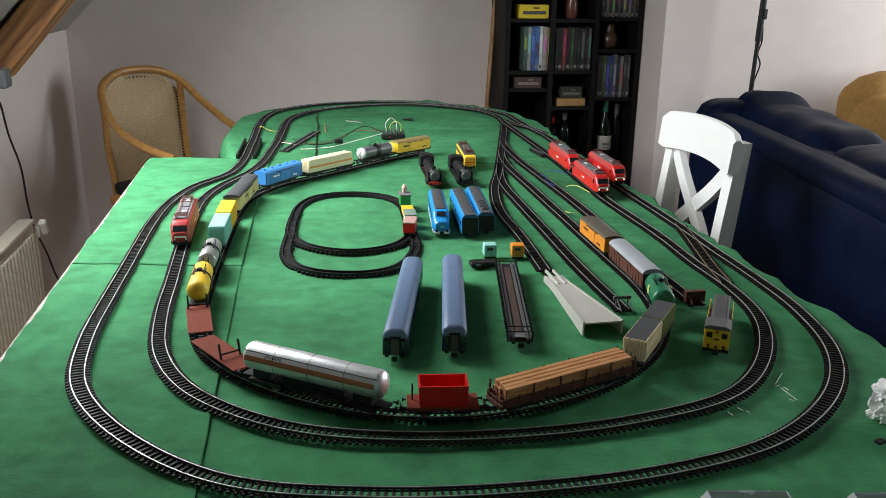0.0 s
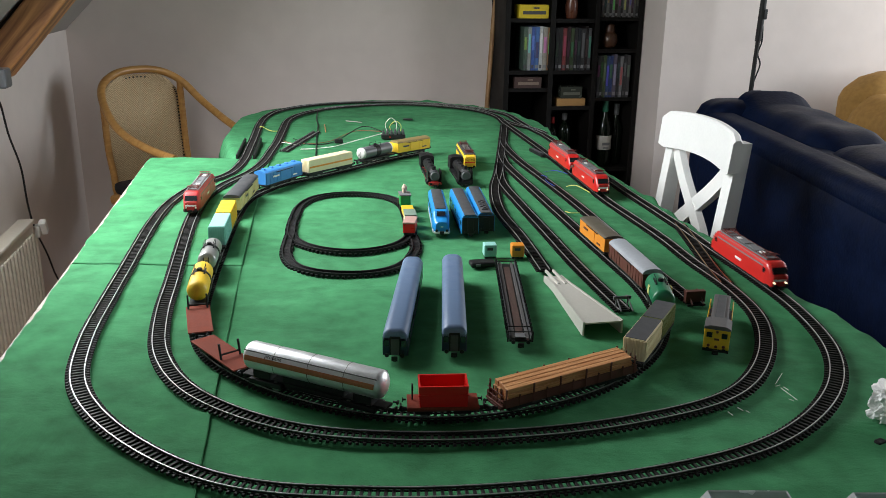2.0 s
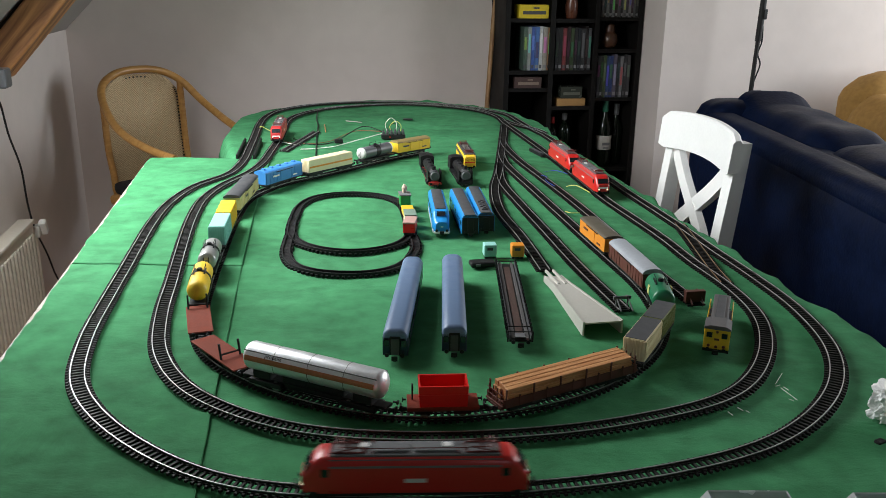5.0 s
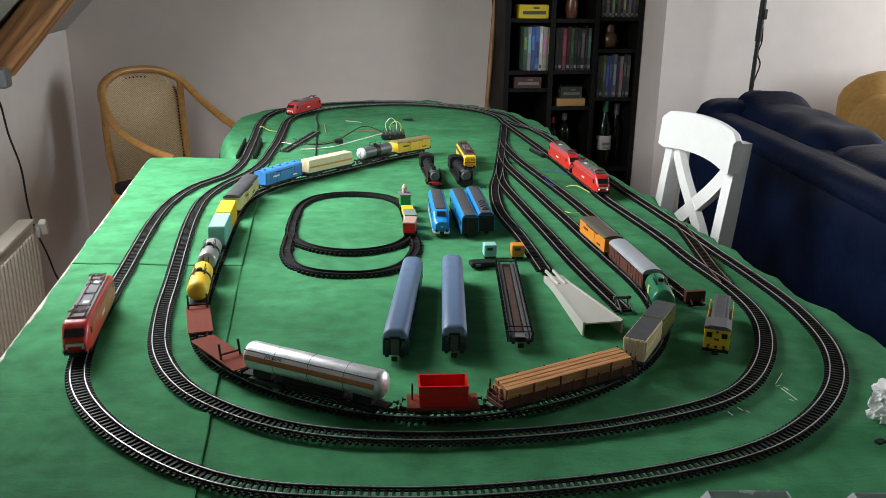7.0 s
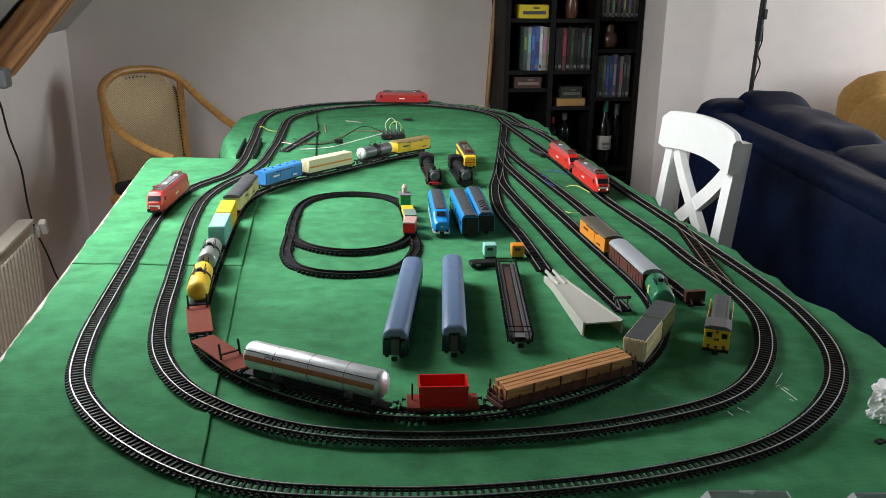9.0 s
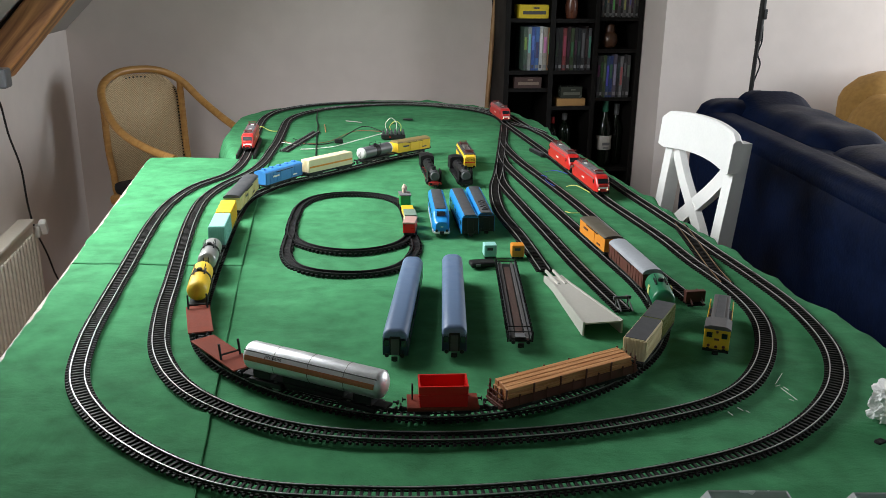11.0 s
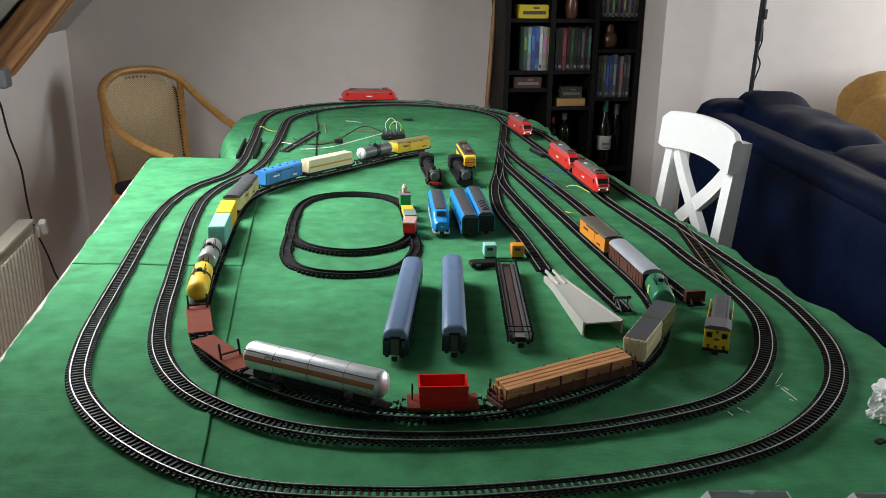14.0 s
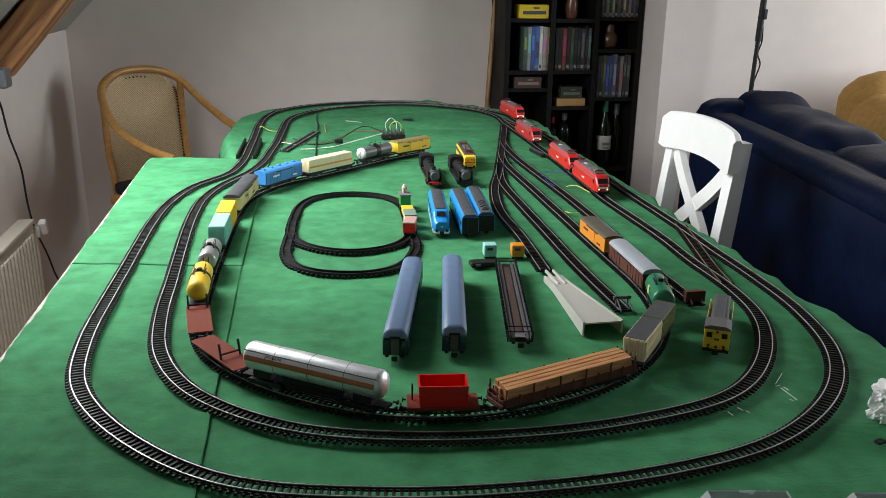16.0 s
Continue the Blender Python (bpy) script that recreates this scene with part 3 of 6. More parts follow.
M_WIREY = mat("yellow_green_wire", (0.55, 0.60, 0.12), 0.5)
M_WIREB = mat("brown_wire", (0.22, 0.11, 0.05), 0.5)
M_WIREU = mat("blue_wire", (0.03, 0.08, 0.45), 0.5)


def underframe(t, L, w=0.030, z=0.012, material=None, bogies=True, wheel=0.0056):
    b = boxed(-L / 2, L / 2, -w / 2, w / 2, z - 0.003, z, 0.0005)
    box(b, -L * 0.42, L * 0.42, -0.006, 0.006, z - 0.007, z - 0.003)
    part("underframe", b, material or M_BLK, t)
    running_gear(t, L, bogies, wheel)


def arched(L, w, z0, z1, rise, n=8):
    """A box with an arched top, along x."""
    lo = [(-w / 2, z0), (w / 2, z0)] + [(w / 2 * math.cos(math.pi * i / n), z1 + rise * math.sin(math.pi * i / n)) for i in range(n + 1)]
    return loft(bmesh.new(), [[(x, y, z) for y, z in lo] for x in (-L / 2, L / 2)])


def bars(t, y, x0, x1, z0, z1, material, sides=(-1, 1), name="lettering_bar"):
    """Unreadable lettering as plain bars."""
    for s in sides:
        part(name, boxed(min(s * x0, s * x1), max(s * x0, s * x1), s * y - 0.0003, s * y + 0.0003, z0, z1), material, t)


def boxcar(m, label, L, body, roof, h=0.040, w=0.032, rise=0.005, bogies=False, ribs=True, door=True, ends=None, letter=None, walkway=False):
    t = thing("goods_wagon", m, label, "model wagon", "goods wagons")
    underframe(t, L, bogies=bogies)
    part("body", boxed(-L / 2 + 0.002, L / 2 - 0.002, -w / 2, w / 2, 0.012, h - 0.001, 0.0006), body, t)
    part("roof", arched(L, w + 0.0015, h - 0.002, h - 0.001, rise), roof, t, smooth=True)
    if ends:
        for s in (-1, 1):
            part("end_panel", arched(0.0016, w, 0.013, h - 0.002, rise * 0.8), ends, t).matrix_local = pose(s * (L / 2 - 0.0012), 0, 0)
    for s in (-1, 1):
        if door:
            part("door", boxed(-0.014, 0.014, s * (w / 2) - 0.0009, s * (w / 2) + 0.0009, 0.014, h - 0.004, 0.0003), body, t)
            part("door_rail", boxed(-0.03, 0.03, s * (w / 2 + 0.0006) - 0.0006, s * (w / 2 + 0.0006) + 0.0006, h - 0.0042, h - 0.0030), M_BLK, t)
        if ribs:
            k = int(L / 0.013)
            for i in range(k + 1):
                x = -L / 2 + 0.004 + (L - 0.008) * i / k
                if abs(x) > 0.016 or not door:
                    part("rib", boxed(x - 0.0006, x + 0.0006, s * (w / 2) - 0.0007, s * (w / 2) + 0.0007, 0.013, h - 0.003), body, t)
    if letter:
        bars(t, w / 2 + 0.0012, 0.020, 0.042, 0.026, 0.030, letter)
        bars(t, w / 2 + 0.0012, -0.045, -0.030, 0.018, 0.021, letter)
    if walkway:
        for i in range(5):
            x = -L * 0.4 + L * 0.2 * i
            part("roof_vent", boxed(x - 0.003, x + 0.003, -0.004, 0.004, h + rise - 0.003, h + rise + 0.0025, 0.0008), roof, t)
    return t


def tank_profile(L, r, cap=0.5, n=6):
    pr = [(-L / 2 + r * cap * (1 - math.sin(a)), r * math.cos(a)) for a in [math.pi / 2 * (1 - i / n) for i in range(n + 1)]]
    pr[0] = (pr[0][0], r * 0.04)
    return pr + [(-x, q) for x, q in pr[::-1]]


def barrel(L, r, z, cap=0.5, seg=28):
    lo = [[(x, q * math.cos(2 * math.pi * k / seg), z + q * math.sin(2 * math.pi * k / seg)) for k in range(seg)] for x, q in tank_profile(L, r, cap)]
    return loft(bmesh.new(), lo)


def tank_wagon(m, label, L, body, r=0.0155, cap=0.5, bogies=False, end=None, saddle=None, dome=True, zc=None, bands=0, stripe=None, tagbox=None, ladder=True):
    t = thing("tank_wagon", m, label, "model wagon", "tank wagons")
    underframe(t, L, 0.015 if bogies else 0.026, bogies=bogies)
    z = zc or 0.0135 + r
    TL = L - 0.006
    part("tank", barrel(TL, r, z, cap), body, t, smooth=True)
    if bogies:
        for x in (-TL * 0.36, TL * 0.36):
            part("cradle", boxed(x - 0.012, x + 0.012, -0.0105, 0.0105, 0.0118, z - r * 0.72, 0.0006), M_BLK, t, "black tank cradle")
        part("underside_tray", boxed(-TL * 0.22, TL * 0.22, -0.006, 0.006, 0.0118, z - r * 0.92, 0.0005), M_BLK, t)
    if end:
        for s in (-1, 1):
            bm = barrel(0.016, r * 1.004, z, cap * 0.9)
            part("tank_end", bm, end, t, smooth=True).matrix_local = pose(s * (TL / 2 - 0.0078), 0, 0)
    for i in range(bands):
        x = -TL / 2 + TL * (i + 1) / (bands + 1)
        part("seam_band", cyled((x - 0.0003, 0, z), (x + 0.0003, 0, z), r + 0.0002, seg=28), M_DKGRY, t)
    if saddle:
        wd = 0.008 if end else 0.0035
        b = cyled((-wd, 0, z), (wd, 0, z), r + 0.0008, seg=28)
        part("saddle", b, saddle, t, "black walkway saddle")
    if dome:
        b = cyled((0, 0, z + r - 0.002), (0, 0, z + r + 0.003), 0.0042, seg=16)
        cyl(b, (0, 0, z + r + 0.003), (0, 0, z + r + 0.0042), 0.0034, seg=16)
        part("dome", b, M_BLK, t)
        b = bmesh.new()
        for y in (-0.008, 0.008):
            box(b, -0.013, 0.013, y - 0.0012, y + 0.0012, z + r - 0.0015, z + r - 0.0003)
            cyl(b, (-0.013, y, z + r), (-0.013, y, z + r + 0.006), 0.0005, seg=6)
            cyl(b, (0.013, y, z + r), (0.013, y, z + r + 0.006), 0.0005, seg=6)
            cyl(b, (-0.013, y, z + r + 0.006), (0.013, y, z + r + 0.006), 0.0005, seg=6)
        part("walkway", b, M_BLK, t)
    if stripe:
        for s in (-1, 1):
            lo = []
            for x in (-TL / 2 + 0.008, TL / 2 - 0.008):
                a0, a1 = math.radians(22), math.radians(1)
                lo.append([(x, s * (r + 0.0004) * math.cos(a), z + (r + 0.0004) * math.sin(a)) for a in (a0, (a0 + a1) / 2, a1)] + [(x, s * (r - 0.001) * math.cos(a), z + (r - 0.001) * math.sin(a)) for a in (a1, a0)])
            part("stripe", loft(bmesh.new(), lo), stripe, t, "copper-coloured stripe")
            b = boxed(-TL / 2 + 0.006, TL / 2 - 0.006, s * r * 0.76 - 0.0006, s * r * 0.76 + 0.0006, z + r * 0.64, z + r * 0.69)
            part("side_rail", b, M_DKGRY, t)
            lettering = bpy.data.curves.new("lettering", "FONT")
            lettering.body, lettering.size, lettering.extrude = "propane", 0.0062, 0.0001
            lettering.space_character = 1.15
            lettering.materials.append(M_BLK)
            o = new("lettering", lettering)
            o.parent = t
            tagged(o, "small black lettering")
            o.matrix_local = pose(s * TL * 0.31, s * (r + 0.0006) * math.cos(0.46), z + (r + 0.0006) * math.sin(0.46), 58, 0, 0 if s < 0 else 180)
    if tagbox:
        for s in (-1, 1):
            part("hazard_plate", boxed(-0.006, 0.006, s * r * 0.97 - 0.001, s * r * 0.97 + 0.001, z - 0.004, z + 0.008), tagbox, t)
    if ladder:
        b = bmesh.new()
        for y in (-0.004, 0.004):
            cyl(b, (L / 2 - 0.001, y, 0.012), (L / 2 - 0.001, y, z + r * 0.6), 0.0005, seg=6)
        for i in range(6):
            zz = 0.014 + i * 0.0035
            cyl(b, (L / 2 - 0.001, -0.004, zz), (L / 2 - 0.001, 0.004, zz), 0.0004, seg=6)
        part("ladder", b, M_BLK, t)
    return t


def container(t, x0, x1, material, roof=None, h=0.030, w=0.028, z=0.0125, end=None):
    c = part("container", boxed(x0, x1, -w / 2, w / 2, z, z + h, 0.0005), material, t)
    n = max(3, int((x1 - x0) / 0.0045))
    b = bmesh.new()
    for i in range(n if x1 - x0 < 0.12 else 0):
        x = x0 + (x1 - x0) * (i + 0.5) / n
        for s in (-1, 1):
            box(b, x - 0.0010, x + 0.0010, s * w / 2 - 0.0010, s * w / 2 + 0.0010, z + 0.002, z + h - 0.002)
    for xe in (x0, x1):
        for i in range(7):
            y = -w / 2 + w * (i + 0.5) / 7
            box(b, xe - 0.0012, xe + 0.0012, y - 0.0012, y + 0.0012, z + 0.0015, z + h - 0.0015)
    part("corrugation", b, material, c)
    part("container_roof", boxed(x0 + 0.001, x1 - 0.001, -w / 2 + 0.001, w / 2 - 0.001, z + h - 0.0005, z + h + 0.0006), roof or material, c)
    return c


def container_wagon(m, label, L, loads):
    t = thing("container_wagon", m, label, "model wagon", "container wagons")
    underframe(t, L, 0.028, 0.0125)
    for x0, x1, material, roof, h in loads:
        container(t, x0, x1, material, roof, h)
    return t


def flat_wagon(m, label, L, stakes=()):
    t = thing("flat_wagon", m, label, "model wagon", "flat wagons")
    underframe(t, L, 0.028, 0.0115, bogies=False)
    part("deck", boxed(-L / 2, L / 2, -0.0165, 0.0165, 0.0115, 0.0135, 0.0004), M_RUST, t, "oxide red deck")
    for s in stakes:
        b = bmesh.new()
        for y in (-0.013, 0.013):
            cyl(b, (s, y, 0.0135), (s - 0.004, y, 0.033), 0.0015, seg=6)
        cyl(b, (s - 0.0015, -0.013, 0.019), (s - 0.0015, 0.013, 0.019), 0.0013, seg=6)
        part("stake_rack", b, M_BLK, t)
    return t


S = SWAG
boxcar(P_WAG.ride(max(S["yelbox"], 0.061), 0.04), "yellow boxcar with a grey-brown arched roof on the siding", 0.122, M_YEL, mat("olive_roof", (0.26, 0.19, 0.07), 0.6), ends=M_YEL, letter=M_DKGRY)
tank_wagon(P_WAG.ride(S["tankg"], 0.04), "dark grey tank wagon with white ends and black saddle", 0.128, mat("tank_grey", (0.11, 0.11, 0.12), 0.4), 0.0150, end=M_WHITE, saddle=M_BLK)
container_wagon(P_WAG.ride(S["cream"], 0.055), "wagon with a cream container striped in orange", 0.160, [(-0.074, 0.074, M_CREAM, M_CREAM, 0.030)])
boxcar(P_WAG.ride(S["blue"], 0.045), "light blue goods wagon with roof vents", 0.135, M_BLUE, M_BLUE, letter=M_WARN, walkway=True, ends=M_BLUE)
boxcar(P_WAG.ride(S["greyroof"], 0.06), "long cream van with a dark grey roof", 0.190, mat("pale_cream", (0.66, 0.55, 0.25), 0.5), M_DKGRY, bogies=True, rise=0.006, letter=M_DKGRY)
container_wagon(P_WAG.ride(S["cont"], 0.06), "wagon carrying a yellow and a mint container", 0.200, [(-0.092, -0.004, M_YEL, M_YEL, 0.034), (0.002, 0.092, M_MINT, M_MINT, 0.034)])
tank_wagon(P_WAG.ride(S["tank2"], 0.03), "short silver-grey tank wagon with a black walkway", 0.098, mat("tank_silver_grey", (0.42, 0.42, 0.41), 0.35, 0.5), 0.0150, saddle=M_BLK)
tank_wagon(P_WAG.ride(S["tanky"], 0.035), "short yellow tank wagon with a black walkway", 0.115, M_YEL, 0.0155, cap=0.8, saddle=M_BLK, ladder=False)
flat_wagon(P_WAG.ride(S["flat1"], 0.03), "empty oxide red flat wagon with stakes", 0.098, (-0.038,))
flat_wagon(P_WAG.ride(S["flat2"], 0.035), "empty oxide red flat wagon with a folded rack", 0.114, (0.02,))
tank_wagon(P_WAG.ride(S["silver"], 0.065), "long polished silver tank wagon with a copper stripe", 0.196, M_SILVER, 0.0168, cap=0.55, bogies=True, dome=False, zc=0.0355, bands=3, stripe=M_COPPER, tagbox=None, ladder=False)


def tipper_wagon(m, label, L=0.080):
    t = thing("open_wagon", m, label, "model wagon")
    underframe(t, L, 0.028, 0.0115, M_BROWN, False)
    part("deck", boxed(-L / 2, L / 2, -0.0165, 0.0165, 0.0115, 0.0150, 0.0005), M_RUST, t)
    b = bmesh.new()
    w, a = 0.0150, 0.0265
    rim = [(-a - 0.001, -w - 0.001), (a + 0.001, -w - 0.001), (a + 0.001, w + 0.001), (-a - 0.001, w + 0.001)]
    inn = [(-a + 0.001, -w + 0.001), (a - 0.001, -w + 0.001), (a - 0.001, w - 0.001), (-a + 0.001, w - 0.001)]
    k = 0.96
    loft(b, [[(x * k, y * k, 0.0150) for x, y in rim], [(x, y, 0.040) for x, y in rim], [(x, y, 0.040) for x, y in inn], [(x * k, y * k, 0.022) for x, y in inn]])
    part("tub", b, M_BRIGHT, t, "bright red open tub")
    part("tub_rim", boxed(-a - 0.0015, a + 0.0015, -w - 0.0018, -w - 0.0010, 0.029, 0.0302), M_BRIGHT, t)
    part("brake_stand", cyled((-L / 2 + 0.006, 0.004, 0.015), (-L / 2 + 0.006, 0.004, 0.032), 0.0010, seg=8), M_BLK, t)
    part("brake_wheel", cyled((-L / 2 + 0.005, 0.004, 0.030), (-L / 2 + 0.007, 0.004, 0.030), 0.0045, seg=14), M_BLK, t)
    return t


tipper_wagon(P_WAG.ride(S["red"], 0.025), "small brown wagon with a bright red tub")


def timber_wagon(m, label, L=0.200):
    t = thing("timber_wagon", m, label, "model wagon")
    underframe(t, L, 0.028, 0.012, M_BROWN, True)
    part("deck", boxed(-L / 2, L / 2, -0.0165, 0.0165, 0.012, 0.0150, 0.0005), M_BROWN, t)
    for side in (-1, 1):
        for i in range(11):
            x = -L / 2 + 0.006 + (L - 0.012) * i / 10
            part("stake", boxed(x - 0.0008, x + 0.0008, side * 0.0165 - 0.0008, side * 0.0165 + 0.0008, 0.012, 0.0245 if i % 2 else 0.034), M_BROWN, t)
        part("side_board", boxed(-L / 2 + 0.002, L / 2 - 0.002, side * 0.0160 - 0.0005, side * 0.0160 + 0.0005, 0.0145, 0.0215), M_BROWN, t)
    rnd = random.Random(4)
    for i in range(4):
        y = -0.0117 + i * 0.0078
        for j in range(3):
            d = rnd.uniform(-0.002, 0.002)
            part("timber_beam", boxed(-0.090 + d, 0.091 + d, y - 0.0036, y + 0.0036, 0.0150 + j * 0.0062, 0.0208 + j * 0.0062 + rnd.uniform(-0.0003, 0.0003), 0.0005, seg=1), M_TIMBER, t)
    b = bmesh.new()
    for s in (-1, 1):
        for y in (-0.012, -0.004, 0.004, 0.012):
            cyl(b, (s * (L / 2 - 0.002), y, 0.014), (s * (L / 2 - 0.002), y, 0.032), 0.0008, seg=6)
        for z in (0.020, 0.027):
            cyl(b, (s * (L / 2 - 0.002), -0.015, z), (s * (L / 2 - 0.002), 0.015, z), 0.0007, seg=6)
    part("end_rack", b, M_BROWN, t)
    return t


timber_wagon(P_WAG.ride(S["log"], 0.065), "brown bogie wagon stacked with pale sawn timber")
container_wagon(P_WAG.ride(S["cont2"], 0.05), "wagon with a cream and an olive container, grey-topped", 0.155, [(-0.074, 0.004, M_CREAM, M_DKGRY, 0.029), (0.006, 0.074, mat("olive_paint", (0.16, 0.19, 0.05), 0.5), M_DKGRY, 0.029)])
tank_wagon(P_WAG.ride(S["green"], 0.025), "short green tank wagon with a yellow hazard plate", 0.092, M_GREEN, 0.0165, cap=0.45, tagbox=mat("hazard_yellow", (0.80, 0.72, 0.25), 0.5))
boxcar(P_WAG.ride(S["brown"], 0.05), "red-brown ribbed van with a silver-grey arched roof", 0.160, M_BROWN, mat("silver_roof", (0.36, 0.38, 0.41), 0.45), rise=0.0075, h=0.037, ends=M_BROWN)
boxcar(P_WAG.ride(S["orange"], 0.042), "orange van with a dark grey-brown roof", 0.132, M_ORA, mat("dark_roof", (0.10, 0.085, 0.06), 0.6), rise=0.004, h=0.039, ribs=False, ends=M_ORA, letter=M_BROWN)
for _t in [o for o in scene.objects if o.get("label") == "wagon with a cream container striped in orange"]:
    for _s in (-1, 1):
        part("stripe", boxed(-0.0735, 0.0735, _s * 0.0142 - 0.0003, _s * 0.0142 + 0.0003, 0.0235, 0.0275), M_ORA, _t, "orange stripe")

# ---- vehicles parked on the cloth ----
CLOTH = TOP + 0.004


def coach(m, label, L=0.300):
    t = thing("passenger_coach", m, label, "model coach", "grey-roofed coaches")
    w, h = 0.0325, 0.0465
    part("body", boxed(-L / 2 + 0.001, L / 2 - 0.001, -w / 2, w / 2, 0.009, 0.034, 0.0006), M_NAVYC, t)
    part("roof", loft(bmesh.new(), [section(x, ww, z0, z1, 0.0125, 0.0115, 6) for x, ww, z0, z1 in ((-L / 2, w - 0.003, 0.0335, h - 0.004), (-L / 2 + 0.002, w, 0.0335, h - 0.0015), (-L / 2 + 0.006, w + 0.0006, 0.0335, h), (L / 2 - 0.006, w + 0.0006, 0.0335, h), (L / 2 - 0.002, w, 0.0335, h - 0.0015), (L / 2, w - 0.003, 0.0335, h - 0.004))]), M_COROOF, t, "smooth blue-grey roof", smooth=True)
    for s in (-1, 1):
        for i in range(11):
            x = -L / 2 + 0.03 + (L - 0.06) * i / 10
            part("window", boxed(x - 0.008, x + 0.008, s * w / 2 - 0.0004, s * w / 2 + 0.0004, 0.022, 0.031), M_GLASS, t)
        part("end_door", boxed(s * (L / 2) - 0.0022, s * (L / 2) + 0.0006, -0.005, 0.005, 0.011, 0.033), M_DKGRY, t)
        part("gangway", boxed(s * L / 2 - 0.001, s * L / 2 + 0.0014, -0.007, 0.007, 0.010, 0.036, 0.0004), M_BLK, t)
        for y in (-0.0027, 0.0027):
            part("door_pane", boxed(s * L / 2 + 0.0010, s * L / 2 + 0.0019, y - 0.0017, y + 0.0017, 0.0275, 0.0335), M_GRY, t, "small pale door pane")
        for y in (-0.011, 0.011):
            part("end_window", boxed(s * L / 2 - 0.0012, s * L / 2 + 0.0004, y - 0.003, y + 0.003, 0.023, 0.031), M_GLASS, t)
    part("underbox", boxed(-0.06, 0.06, -0.012, 0.012, 0.003, 0.009, 0.001), M_BLK, t)
    running_gear(t, L, True)
    return t


coach(pose(-0.054, 1.145, CLOTH, 0, 0, 87.8), "long dark blue coach with a plain grey-blue roof")
coach(pose(0.016, 1.160, CLOTH, 0, 0, 90.2), "long dark blue coach with a plain grey-blue roof")


def car_carrier(m, label, L=0.315):
    t = thing("car_carrier", m, label, "model wagon")
    running_gear(t, L, True)
    b = boxed(-L / 2, L / 2, -0.015, 0.015, 0.010, 0.013, 0.0004)
    part("underframe", b, M_BLK, t)
    part("floor_strip", boxed(-L / 2 + 0.004, L / 2 - 0.02, -0.0048, 0.0048, 0.013, 0.0142), mat("brown_floor", (0.075, 0.042, 0.034), 0.6, var=0.3), t, "brown centre strip")
    for s in (-1, 1):
        part("runway", boxed(-L / 2, L / 2, s * 0.0095 - 0.0022, s * 0.0095 + 0.0022, 0.013, 0.0155, 0.0003), M_ROOFD, t)
        part("runway", boxed(-L / 2, L / 2, s * 0.0145 - 0.0009, s * 0.0145 + 0.0009, 0.013, 0.0195, 0.0003), M_DKGRY, t)
        for i in range(22):
            x = -L / 2 + 0.006 + (L - 0.012) * i / 21
            part("post", boxed(x - 0.0014, x + 0.0014, s * 0.0166 - 0.0010, s * 0.0166 + 0.0010, 0.008, 0.0235), M_BLK, t)
        b = bmesh.new()
        for x in (s * (L / 2 - 0.002), s * (L / 2 - 0.020)):
            cyl(b, (x, -0.017, 0.024), (x, 0.017, 0.024), 0.0008, seg=6)
            for y in (-0.017, 0.017):
                cyl(b, (x, y, 0.012), (x, y, 0.024), 0.0008, seg=6)
        part("end_hoop", b, M_BLK, t)
    part("end_plate", boxed(-L / 2 + 0.002, -L / 2 + 0.016, -0.007, 0.007, 0.0155, 0.0165), M_GRY, t, "grey end plate")
    return t


car_carrier(pose(0.106, 1.200, CLOTH, 0, 0, 89.9), "black open car carrier wagon with grey runways")


